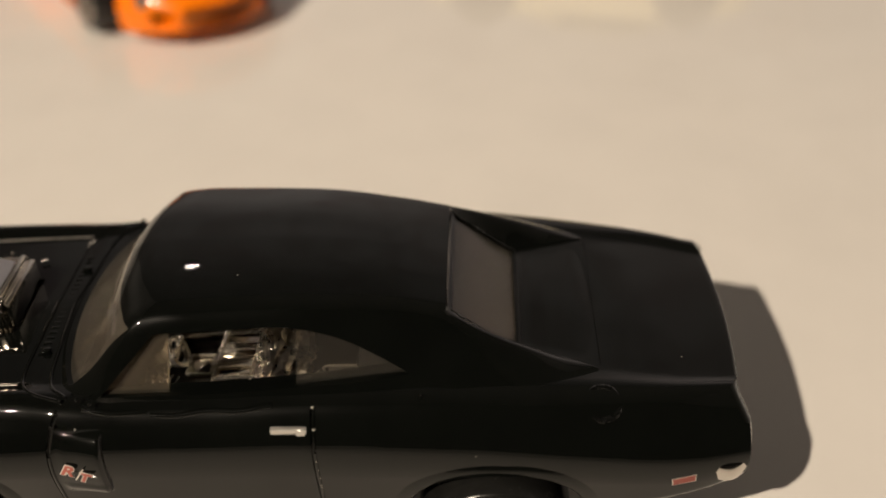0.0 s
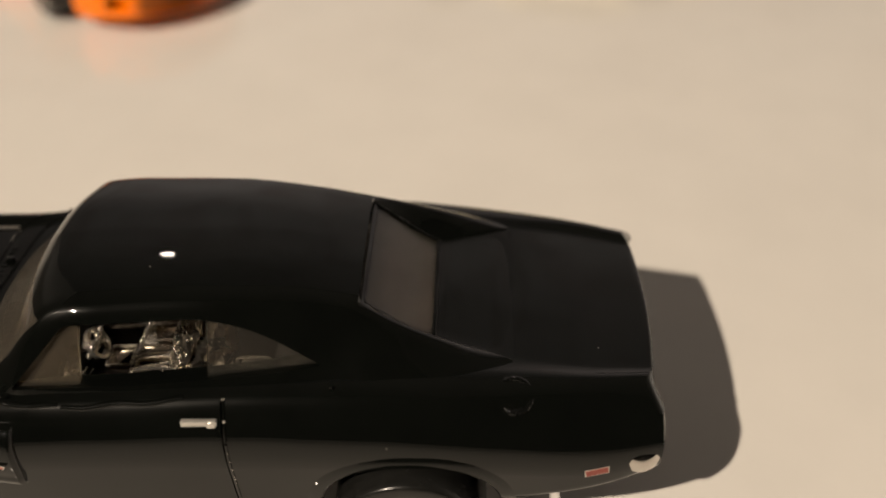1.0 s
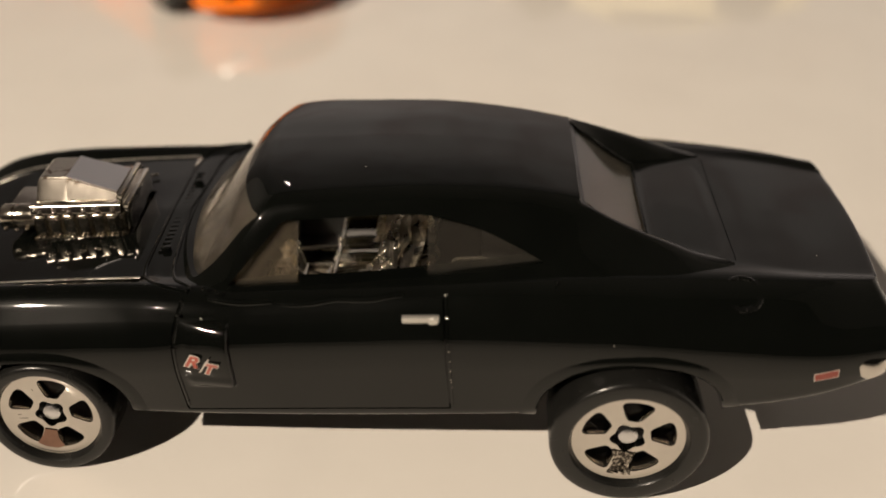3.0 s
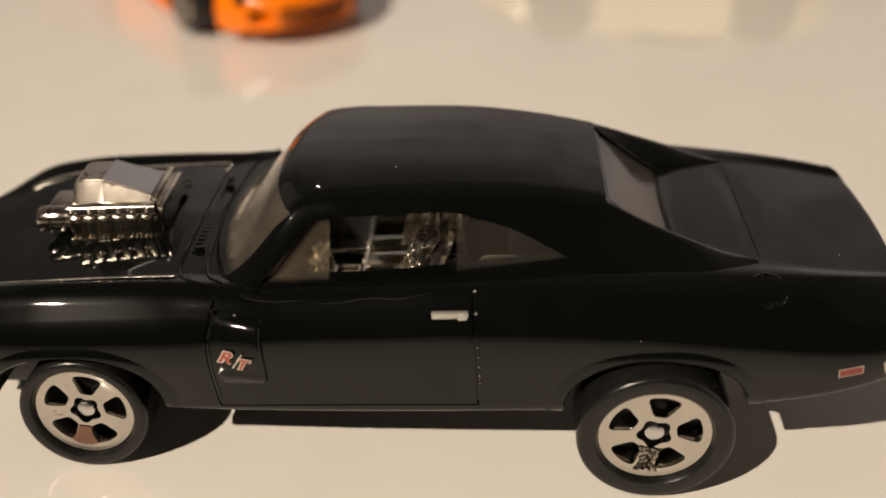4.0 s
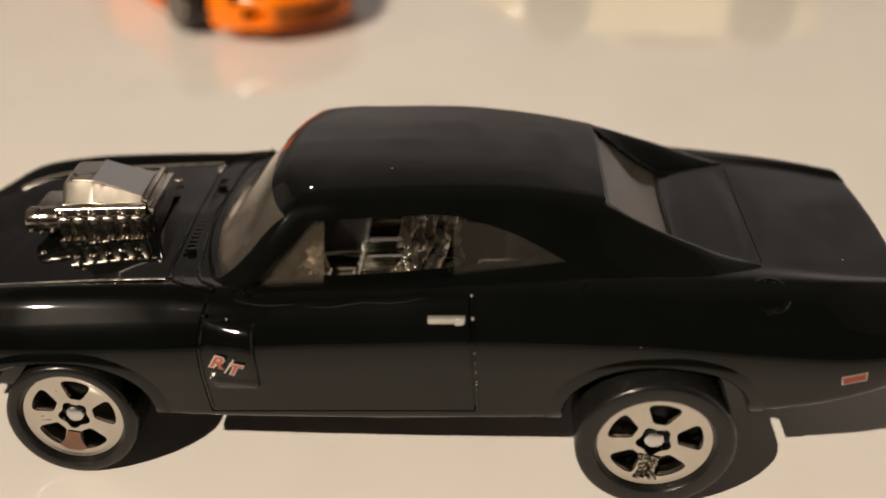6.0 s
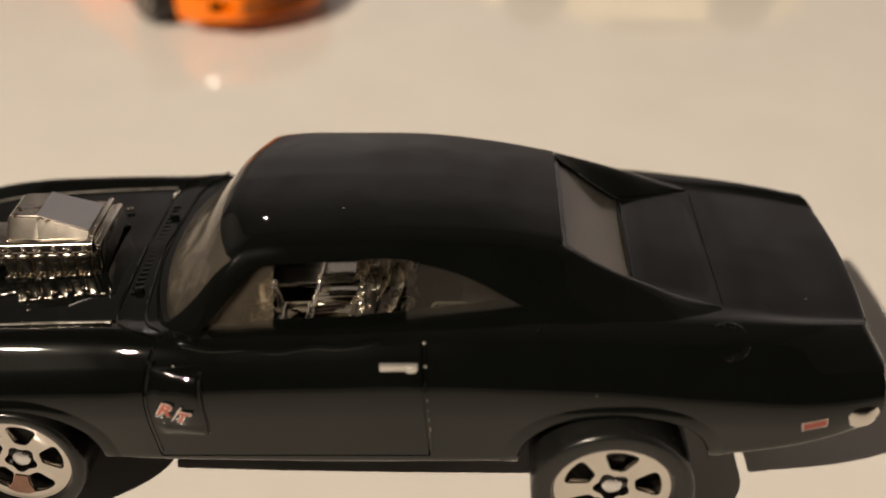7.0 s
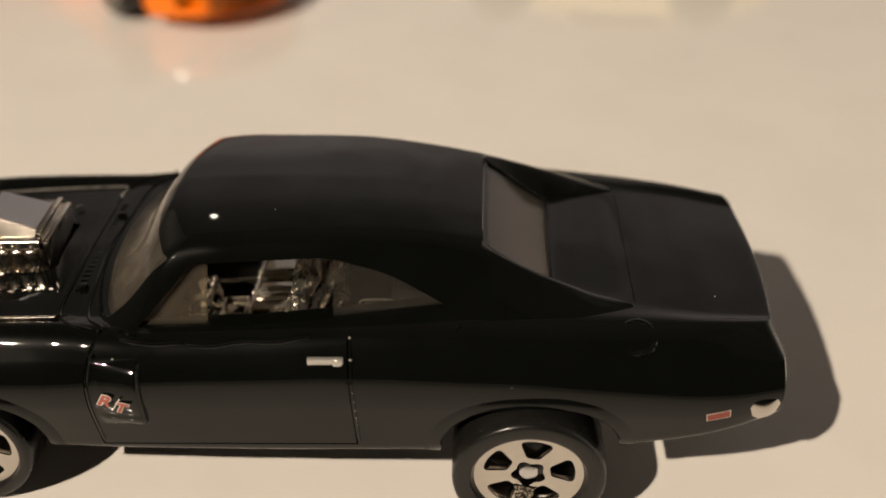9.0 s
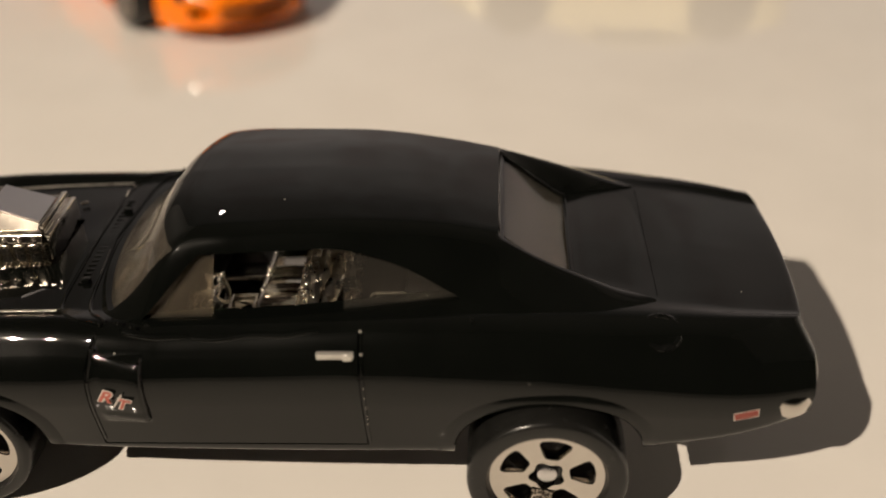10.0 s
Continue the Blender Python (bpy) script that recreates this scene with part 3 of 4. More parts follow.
def side_pane(outline, sg):
    """A side pane that follows the lean of the window, from an outline (x, z)."""
    def y(x, z):
        line = half_roof(x)
        for a, b in zip(line, line[1:]):
            if a[1] <= z <= b[1]:
                return a[0] + (b[0] - a[0]) * (z - a[1]) / max(b[1] - a[1], 1e-6) - 0.35
        return Y_RIM(x) - 0.35
    return loft([[(x, sg * y(x, z), z) for x, z in outline], [(x, sg * (y(x, z) - 0.4), z) for x, z in outline]])


for sg in (-1, 1):
    part("vent_window", side_pane([(-7.6, 15.6), (-4.8, 18.6), (-2.9, 20.5), (-1.45, 20.5), (-1.6, 18.5), (-1.75, 15.6)], sg), SCUFFED, car, "scuffed clear plastic pane").visible_shadow = False
    part("quarter_window", side_pane([(7.9, 15.6), (8.0, 18.5), (8.0, 20.5), (9.8, 20.3), (11.6, 19.7), (14, 18.5), (16.7, 17.0), (16.6, 15.6)], sg), GLASS, car, "clear plastic quarter pane").visible_shadow = False


# wheels
def wheel(x, z, y_face, r, rim_r, width, camber, sg, name_label, spin, marks=False):
    hold = part("wheel", lathe([(rim_r - 0.1, -width), (r - 0.5, -width), (r - 0.15, -width + 0.15), (r, -width + 0.6), (r, -0.5), (r - 0.07, -0.2), (r - 0.2, -0.06), (r - 0.42, 0.0), (rim_r + 0.5, 0.0),
                                (rim_r + 0.25, -0.06), (rim_r + 0.08, -0.3), (rim_r, -0.9), (rim_r - 0.1, -width)], "y", 64), RUBBER, car, name_label, sharp=40)
    holes, slopes = [], []
    for k in range(5):
        a0 = math.pi / 2 + 2 * math.pi * k / 5
        out = []
        tri = [(0.39, -0.12), (0.39, 0.12), (0.785, 0.325), (0.855, 0), (0.785, -0.325), (0.39, -0.12)]
        tri = [(rim_r * p, rim_r * q) for p, q in tri]
        mid = ((tri[0][0] + tri[1][0]) / 2, 0)
        line = rounded([mid, tri[1], tri[2], tri[3], tri[4], tri[0], mid], [0, 0.3, 0.6, 1.2, 0.6, 0.3, 0], [1] * 6, 5)[:-1]
        ca, sa = math.cos(a0), math.sin(a0)
        turned = [(p[0] * ca - p[1] * sa, p[0] * sa + p[1] * ca) for p in line]
        holes.append(prism(turned, "y", -1.5, 1.5))
        hx, hz = 0.64 * rim_r * ca, 0.64 * rim_r * sa
        slopes.append(loft([[(hx + (u - hx) * g, d, hz + (w - hz) * g) for u, w in turned] for g, d in ((1.03, -0.85), (0.99, -0.9), (0.9, -1.4), (0.87, -1.75), (1.02, -1.75))], caps=False))
    star = [(rim_r * (0.29 - 0.035 * math.cos(5 * (a - math.pi / 2))) * math.cos(a), rim_r * (0.29 - 0.035 * math.cos(5 * (a - math.pi / 2))) * math.sin(a)) for a in np.linspace(0, 2 * math.pi, 50, endpoint=False)]
    disc = lathe([(0, -0.95), (rim_r - 0.05, -0.95), (rim_r, -0.2), (rim_r - 0.03, -0.05), (rim_r * 0.96, -0.08), (rim_r * 0.93, -0.13), (rim_r * 0.5, -0.2), (0, -0.2)], "y", 64)
    disc = moved(carve(disc, holes + [prism(star, "y", -1.6, 1)]), pose(0, -0.6, 0))
    part("rim", merged(disc, *slopes), CHROME, hold, "chrome five-spoke rim", sharp=28)
    part("rim_back", lathe([(0, -2.6), (rim_r - 0.3, -2.6), (rim_r - 0.3, -2.2), (0, -2.2)], "y", 32), DARK, hold, "black plastic behind the spokes")
    part("axle_end", lathe([(0, -2.0), (rim_r * 0.17, -2.0), (rim_r * 0.17, -0.9), (rim_r * 0.13, -0.8), (0, -0.78)], "y", 24), SATIN, hold, "dull steel axle end")
    if marks:
        rng = random.Random(4)
        wide = curve((0, 0.95), (2, 0.8), (4, 0.62), (8, 0.6), (11, 0.9))
        rows_ = [[((u / 4.5 - 1) * (wide(w) + 0.25 * (rng.random() - 0.5)) - 0.25 + 0.02 * w, -0.76 + 0.09 * rng.random(), -rim_r * (0.89 - 0.56 * w / 11)) for u in range(10)] for w in range(12)]
        bars = sheet([[(p[0], p[2], p[1]) for p in r] for r in rows_], 0.15)
        part("worn_patch", moved(bars, Matrix(((1, 0, 0, 0), (0, 0, 1, 0), (0, 1, 0, 0), (0, 0, 0, 1)))), WORN, hold, "rough worn patch on one spoke", sharp=60)
    else:
        patch_line = [(-0.5, -1.55), (0.45, -1.6), (0.6, -2.3), (1.0, -3.15), (0.3, -3.4), (-0.6, -3.35), (-1.15, -3.05), (-0.65, -2.3)]
        part("brown_patch", prism(patch_line, "y", -0.85, -0.72), BROWN_METAL, hold, "brown patch on one spoke")
    rng = random.Random(int(r * 100))
    cuts_ = []
    for k in range(5):
        a, d = rng.uniform(0, 6.28), rng.uniform(0.5, 0.75) * rim_r
        cuts_.append(moved(box(-0.45 * rng.uniform(0.5, 1.5), 0.45, -0.012, 0.012, -0.02, 0.02), pose(d * math.cos(a), -0.785 + 0.001 * k, d * math.sin(a), 0, math.degrees(-a) + rng.uniform(-25, 25), 0)))
    for scratch in cuts_:
        part("scratch", scratch, DARK, hold, "fine dark scratch in the plating")
    # the faces look along +y in their own frame
    turn = pose(x * MM, sg * y_face * MM, z * MM, 0, 0, 0 if sg > 0 else 180) @ pose(0, 0, 0, camber) @ pose(0, 0, 0, 0, spin, 0)
    hold.matrix_basis = turn
    return hold


def local_z(x, z):
    return (z - x * math.sin(radians(RAKE))) / math.cos(radians(RAKE))


for sg in (-1, 1):
    wheel(-21.75, local_z(-21.75, 5.05), 15.1, 5.05, 3.9, 4.2, 2, sg, "black rubber front wheel with chrome rim", -14)
    wheel(22.35, local_z(22.35, 5.9), 16.7, 5.9, 4.25, 5.2, -2, sg, "large black rubber rear wheel with chrome rim", -12, True)
part("chassis", merged(box(-34, 39, -8.3, 8.3, 4.6, 7.6, 0.5), box(-15, 15, -12.8, 12.8, 5.0, 7, 0.4), box(30, 38, -12, 12, 6.2, 8.2, 0.5)), DARK, car, "black plastic underside")
for ax, az in ((-21.75, 5.12), (22.6, 5.9)):
    part("axle", lathe([(0, -13), (0.5, -13), (0.5, 13), (0, 13)], "y", 12, (ax, 0, local_z(ax, az))), SATIN, car)

# engine through the hood
blower = [box(-24.3, -16.9, -3.35, 3.35, 15.2, 17.7, 0.2), box(-24.5, -16.8, -3.75, 3.75, 15.2, 15.85, 0.1)]
shoulder = rounded([(0, 17.5), (-3.45, 17.5), (-3.55, 17.85), (-3.25, 18.55), (3.25, 18.55), (3.55, 17.85), (3.45, 17.5), (0, 17.5)], [0, 0.08, 0.2, 0.2, 0.2, 0.2, 0.08, 0], [1] * 7, 4)[:-1]
for k in range(6):
    bx = -23.75 + 1.2 * k
    for sg in (-1, 1):
        blower.append(box(bx - 0.52, bx + 0.52, min(sg * 2.8, sg * 3.72), max(sg * 2.8, sg * 3.72), 15.6, 17.85, 0.24, 4))
studs = []
for k in range(6):
    bx = -23.75 + 1.2 * k
    for sg in (-1, 1):
        studs += [ball((bx - 0.2 + 0.3 * (k % 2), sg * 3.42, 18.15), 0.2), ball((bx + 0.16, sg * 3.48, 18.02), 0.22), ball((bx + 0.05 * k, sg * 3.36, 18.3), 0.15),
                  ball((bx - 0.2, sg * 3.85, 15.95), 0.17), ball((bx + 0.2, sg * 3.9, 15.93), 0.17)]
engine = part("engine", merged(*blower), BLOWER, car, "chrome blower with ribbed sides", sharp=40)
part("blower_case", prism(shoulder, "x", -24.35, -17.0), PLATED, engine, sharp=40)
for stud in studs:
    part("stud", stud, PLATED, engine)
scoop_side = [(-24.0, 18.5), (-23.9, 20.0), (-23.5, 20.3), (-21.4, 20.25), (-17.4, 18.9), (-17.3, 18.4)]
scoop_bm = loft([[(x, -2.75, 18.45 + (z - 18.4) * 0.1) for x, z in scoop_side], [(x, -1.75 - 0.12 * (x + 24) / 3, z) for x, z in scoop_side], [(x, 1.75 + 0.12 * (x + 24) / 3, z) for x, z in scoop_side], [(x, 2.75, 18.45 + (z - 18.4) * 0.1) for x, z in scoop_side]])
bmesh.ops.bevel(scoop_bm, geom=[e for e in scoop_bm.edges if e.calc_face_angle(0) > 0.6], offset=0.12, segments=2, affect="EDGES")
part("air_scoop", scoop_bm, SCOOP, engine, "chrome air scoop", sharp=25)
lid = [[(x, y * (1.68 + 0.12 * (x + 24) / 3), (20.3 if x < -21.3 else 20.25 - (x + 21.4) * 0.3375) + 0.06) for y in (-1, -0.5, 0, 0.5, 1)] for x in (-21.4, -20, -18.6, -17.5)]
part("scoop_lid", sheet(lid, 0.1), LID, engine, "dull silver plate on the scoop")
part("scoop_flange", merged(box(-17.3, -16.9, -2.8, 2.8, 17.8, 19.1, 0.12), box(-16.95, -16.4, -3.1, 3.1, 16.0, 18.4, 0.15)), FOIL, engine)
part("pulley", merged(lathe([(0, -27.3), (0.95, -27.3), (1.05, -27.1), (1.05, -26.3), (0.92, -26.2), (0.92, -26.0), (1.05, -25.9), (1.05, -25.3), (1.0, -25.1), (1.0, -24.2), (0, -24.2)], "x", 32, (0, -2.1, 17.0)),
                      box(-27.2, -24.2, -2.0, 2.0, 15.9, 17.6, 0.35, 3), *[ball((-27.0 + 0.9 * k, -3.0 - 0.05 * k, 16.35 - 0.1 * (k % 2)), 0.2) for k in range(4)]), PLATED, engine, "chrome pulley snout")
bolts = []
for k, (bx, bz) in enumerate(((-23.4, 15.35), (-22.3, 15.5), (-21.0, 15.62), (-19.7, 15.8), (-18.5, 15.95), (-17.2, 16.05))):
    for sg in (-1, 1):
        for dx, dy in ((-0.14, -0.1), (0.18, 0.02), (0.0, 0.22))[:1 + (k > 0) + (0 < k < 4)]:
            bolts.append(ball((bx + dx, sg * (6.0 + dy), bz + 0.05), 0.17))
for sg in (-1, 1):
    bolts += [ball((-24.6, sg * 7.9, 15.25), 0.22), ball((-21.0, sg * 7.9, 15.5), 0.24), ball((-21.3, sg * 7.2, 15.5), 0.18), ball((-25.4, sg * 5.0, 15.35), 0.3)]
for bolt in bolts:
    part("bolt", bolt, PLATED, engine)

# raised creases along the hood, in a pale metal that paints in their highlight
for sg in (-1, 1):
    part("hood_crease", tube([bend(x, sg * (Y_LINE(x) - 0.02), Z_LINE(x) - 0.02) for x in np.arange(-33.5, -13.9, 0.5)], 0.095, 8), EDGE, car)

# cowl with vent
beads = []
for sg in (-1, 1):
    loop = rounded([(-14.0, 0), (-14.0, -9.4), (-12.6, -11.2), (-10.0, -11.9), (-9.5, -11.6), (-11.6, -10.2), (-12.5, 0)], [0, 2.4, 1.6, 0.3, 0.5, 3, 0], [5] * 6, 6)
    beads.append(tube([(x, sg * y, top_z(x, abs(y)) - 0.02) for x, y in loop], 0.15, 8))
cowl = part("cowl", merged(*beads), PAINT, car)
for y in np.arange(-6.4, 6.5, 0.64):
    part("vent_slat", box(-13.5, -12.85, y - 0.13, y + 0.13, 15.75, 15.99, 0.06), PAINT, cowl)
for y in (-6.3, 4.5):
    part("washer_nozzle", box(-13.2, -12.5, y - 0.3, y + 0.3, 15.8, 16.3, 0.14), PAINT, car)

# trim
for sg in (-1, 1):
    yh = side_y(7.3, 14.5)
    part("door_handle", merged(moved(box(-1.35, 1.35, -0.2, 0.24, -0.27, 0.25, 0.07), pose(7.4, sg * (yh + 0.15), 14.25)), moved(lathe([(0, -0.2), (0.4, -0.2), (0.42, 0.15), (0.34, 0.26), (0, 0.27)], "y", 20), pose(8.3, sg * (yh + 0.15), 14.08, 0, 0, 0 if sg > 0 else 180))), SILVER, car, "silver door handle")
    rim_line = [bend(x, sg * (side_y(x, z) + 0.03), z) for x, z in ((35.82, 8.34), (37.78, 8.57), (37.73, 9.28), (35.72, 9.08))]
    part("marker_rim", loft([rim_line, [(x, y - sg * 0.3, z) for x, y, z in rim_line]]), SILVER, car, "pale rim of the side marker")
    outline = [bend(x, sg * (side_y(x, z) + 0.06), z) for x, z in ((35.9, 8.42), (37.7, 8.65), (37.65, 9.2), (35.8, 9.0))]
    part("side_marker", loft([outline, [(x, y - sg * 0.3, z) for x, y, z in outline]]), MARKER, car, "red side marker with pale rim")
ring = [(0.95, -0.3), (1.5, -0.3), (1.5, 0.02), (1.4, 0.1), (1.15, 0.1), (1.05, 0.02), (0.95, 0.02), (0.95, -0.3)]
part("fuel_cap", moved(merged(lathe(ring, "z", 40), lathe([(0, -0.3), (0.8, -0.3), (0.8, 0.05), (0.6, 0.1), (0, 0.1)], "z", 28)), pose(30.6, -11.75, top_z(30.6, 11.75) - 0.245, 32, 7, 0)), LUMPY, car, "round black fuel cap")


bumper_path = rounded([(38.9, -13.2), (40.0, -13.7), (41.3, -12.8), (41.6, -7), (41.7, 0), (41.6, 7), (41.3, 12.8), (40.0, 13.7), (38.9, 13.2)],
                      [0, 0.6, 1.2, 2, 3, 2, 1.2, 0.6, 0], [2, 2, 4, 4, 4, 4, 2, 2], 4)
bar = []
for k, p in enumerate(bumper_path):
    d = bumper_path[min(k + 1, len(bumper_path) - 1)] - bumper_path[max(k - 1, 0)]
    d = d / np.linalg.norm(d)
    prof = [(-0.7, -1.2), (-0.1, -1.25), (0.3, -0.8), (0.5, 0.05), (0.32, 0.5), (-0.5, 0.55)]
    bar.append([(p[0] + u * d[1], p[1] - u * d[0], 9.05 + w) for u, w in prof])
part("rear_bumper", loft(bar), CHROME, car, "chrome rear bumper", sharp=50)

# badge on the door: two letters with a stroke between
def badge(sg):
    holder = None
    for text, dx, dz, mat, size, wide in (("R", -10.2, 11.3, RED, 1.32, 1.35), ("/", -9.15, 10.75, WHITE, 2.0, 0.9), ("T", -8.95, 10.75, RED, 1.32, 1.2)):
        for grow, off, m in (((0.0, 0.045, mat),) if text == "/" else ((0.1, 0.03, WHITE), (0.035, 0.06, mat))):
            cu = bpy.data.curves.new("letter", "FONT")
            cu.body, cu.size, cu.extrude, cu.offset, cu.shear = text, size * MM, 0.02 * MM, grow * MM, 0.42
            ob = new("tmp", cu)
            me = bpy.data.meshes.new_from_object(ob.evaluated_get(bpy.context.evaluated_depsgraph_get()))
            bpy.data.objects.remove(ob)
            bpy.data.curves.remove(cu)
            me.materials.clear()
            me.materials.append(m)
            ob = new("badge_letter", me)
            ob.scale = (1.25, 1, 1)
            low, high = (side_y(-8.6, dz + d) - scallop(dx + 0.15, dz + d) for d in (0, 1.0))
            lean = math.degrees(math.atan2(high - low, 1.0))
            yy = low + off + 0.05
            x0 = dx if sg < 0 else -18.2 - dx + 0.4
            ob.matrix_basis = pose(x0 * MM, sg * yy * MM, dz * MM, 90 + lean, 0, 0 if sg < 0 else 180) @ pose(0, 0, 0, 0, 0, -3) @ pose(0, 0, 0, 0, -15 if sg < 0 else 15, 0) @ Matrix.Diagonal((wide, 1, 1, 1))
            ob.parent = car


badge(-1)

# cabin
cabin = part("interior", merged(box(-9.2, 18.0, -11.1, 11.1, 7.45, 8.3, 0.2), box(-9.2, -6.0, -10.8, 10.8, 8, 15.2, 0.6)), DARK, car, "black plastic cabin floor")


def crumple(rows, amount, seed):
    """A block from two faces of points, its surface creased in long upright folds like foil."""
    bm = loft(rows)
    bmesh.ops.subdivide_edges(bm, edges=list(bm.edges), cuts=15, use_grid_fill=True)
    for v in bm.verts:
        p = v.co
        fold = noise.noise_vector(Vector(((p.x - 0.43 * p.z) * 1.7, p.y * 1.7, p.z * 0.22 + seed)))
        fine = noise.noise_vector(Vector(((p.x - 0.43 * p.z) * 4.2, p.y * 4.2, p.z * 0.5 + seed)))
        v.co = p + fold * amount * 1.2 + fine * amount * 0.45
    return bm


def ladder(x0, x1, ys, z):
    """A frame of round bars with cross bars at ys."""
    bars = [tube([(x, ys[0], z), (x, ys[-1], z)], 0.19, 8) for x in (x0, x1)]
    return merged(*bars, *[tube([(x0, y, z), ((x0 + x1) / 2, y + 0.15, z + 0.05), (x1, y, z)], 0.17, 8) for y in ys])


SEAT_Z = 11.8


def seat(sg):
    near, far = (-5.3, 0.4) if sg < 0 else (1.4, 6.9)
    s = part("seat", box(-0.5, 3.8, near, far, 8.2, SEAT_Z - 0.15, 0.25), SEAT, cabin, "chrome seat with ladder frame", sharp=20)
    bars = [near, near + 1.5, near + 2.0, near + 3.6, near + 4.1, far] if sg < 0 else [near, far - 1.6, far]
    part("seat_frame", ladder(-0.4, 3.7, bars, SEAT_Z), TRIM, s)
    if sg < 0:
        part("seat_rib", merged(tube([(-0.2, near + 2.2, SEAT_Z + 0.02), (2.4, near + 2.8, SEAT_Z + 0.06), (-0.2, near + 3.3, SEAT_Z + 0.02)], 0.15, 8), tube([(0.0, near + 0.3, SEAT_Z), (3.5, near + 0.9, SEAT_Z + 0.05)], 0.12, 8)), TRIM, s)
    else:
        part("seat_rib", merged(*[box(-0.1 + 0.42 * k, 0.16 + 0.42 * k, near + 0.15, near + 0.5, SEAT_Z - 0.1, SEAT_Z + 0.1, 0.05) for k in range(7)]), TRIM, s)
    # chrome beads on joints and edges, added to give points of glint
    rng = random.Random(31 + sg)
    knobs = [ball((x + rng.uniform(-0.1, 0.1), y, SEAT_Z + 0.05), rng.uniform(0.16, 0.27), 1.0, 12, 8) for x in (-0.45, 3.7) for y in bars]
    knobs += [ball((-0.5 + rng.uniform(-0.1, 0.2), near + rng.uniform(0, 5.4), SEAT_Z + rng.uniform(-0.1, 0.1)), rng.uniform(0.1, 0.2), 1.0, 10, 6) for _ in range(10)]
    knobs += [ball((2.7 + 0.43 * h + rng.uniform(-0.4, 0.9), near - 0.5, 11.4 + h), rng.uniform(0.08, 0.22), 1.0, 10, 6) for h in np.arange(0, 7.2, 0.3)]
    part("seat_glints", merged(*knobs), GLINT, s, "small chrome beads added for points of light")
    part("seat_post", tube([(-0.5, near - 0.2, 8.4), (-0.5, near - 0.2, SEAT_Z)], 0.22, 8), TRIM, s)
    back = [[(2.6, y, 11.0), (7.0, y, 11.0), (8.3, y, 18.9), (6.0, y, 19.0)] for y in np.linspace(near - 0.5, far, 4)]
    part("backrest", crumple(back, 0.75, 7 + sg), CRUMPLED, s, sharp=4)


seat(-1)
seat(1)
part("console_tray", merged(tube([(-2.9, -4.3, 11.5), (-0.9, -4.3, 11.5), (-0.9, -2.0, 11.5), (-2.9, -2.0, 11.5), (-2.9, -4.3, 11.5)], 0.15, 8)), TRIM, cabin, "small chrome tray frame")
part("tray_plate", box(-2.9, -0.9, -4.3, -2.0, 10.9, 11.35, 0.1), SEAT, cabin, "small chrome tray")
part("belt_buckle", merged(tube(rounded([(11, -9.0, 16.3), (12.3, -9.0, 16.3), (12.3, -9.0, 15.1), (9.7, -9.0, 15.1), (9.7, -9.0, 16.3), (11, -9.0, 16.3)], [0, 0.4, 0.4, 0.4, 0.4, 0], [2] * 5, 4), 0.13, 8), ball((9.3, -9.0, 15.6), 0.22), ball((13.5, -9.0, 15.9), 0.2), box(10.0, 12.0, -8.9, -8.7, 15.3, 16.1, 0.1)), TRIM, cabin, "small chrome frame")
part("console", merged(box(-6, 7, 0.5, 1.3, 8.2, 11.4, 0.3), box(0.0, 0.3, -8.4, -7.6, 8.4, 13.4, 0.1)), FOIL, cabin, "chrome centre console")
hub = pose(-3.6, -3.2, 13.0, 0, -25, 0)
part("steering_wheel", merged(moved(lathe([(1.05, -0.2), (1.4, -0.2), (1.4, 0.2), (1.05, 0.2), (1.05, -0.2)], "x", 28), hub), tube([(-6.4, -3.2, 12.1), (-3.6, -3.2, 13.0)], 0.4, 8),
                              *[ball((-3.85 + 0.6 * math.sin(a), -3.2 + 1.2 * math.cos(a), 13.0 + 1.1 * math.sin(a)), 0.28) for a in np.arange(0, 6.2, 0.9)],
                              moved(box(-0.15, 0.15, -1.2, 1.2, -0.25, 0.25, 0.1), hub)), TRIM, cabin, "chrome steering wheel")
# chrome beads and bars added for the sparkle behind the vent window
rng = random.Random(12)
sparkles = [ball((-2.4 + rng.uniform(-2.4, 0.6), -8.7 + rng.uniform(-0.5, 0.4), 13.6 + rng.uniform(0, 2.2)), rng.uniform(0.08, 0.2), 1.0, 10, 6) for _ in range(22)]
sparkles += [tube([(-5.2 + 0.4 * k, -8.9, 13.2), (-4.0 + 0.45 * k, -8.7, 16.2 - 0.2 * k)], 0.09, 6) for k in range(6)]
part("dash_glints", merged(*sparkles), GLINT, cabin, "small chrome bits added for sparkle at the end of the dash")
part("side_panel", merged(box(-5.5, 0.0, -8.6, -7.8, 8.2, 13.1, 0.2), box(-5.5, 0.0, 7.8, 8.6, 8.2, 13.1, 0.2)), DARK, cabin)
part("rear_bench", merged(box(11.5, 16, -9.5, 9.5, 8.2, 13.2, 0.5), moved(box(-0.8, 0.8, -9.3, 9.3, 0, 4.6, 0.4), pose(15.8, 0, 12.6, 0, 20, 0))), DARK, cabin)


# ---- orange toy sports car behind ----
N_LOW = curve((-34, 2.6), (-30, 1.7), (-20, 1.5), (-10, 1.1), (20, 1.1), (30, 2.4), (34, 4))
N_Y = curve((-34, 7.5), (-32, 10.6), (-28, 12.2), (-23, 12.9), (-16, 14.6), (-8, 15.0), (0, 14.8), (20, 15.0), (30, 12.6), (34, 10))
N_TOP = curve((-34, 6.6), (-31, 8.4), (-24, 9.8), (-12, 10.6), (0, 11), (20, 11.5), (34, 10.5))


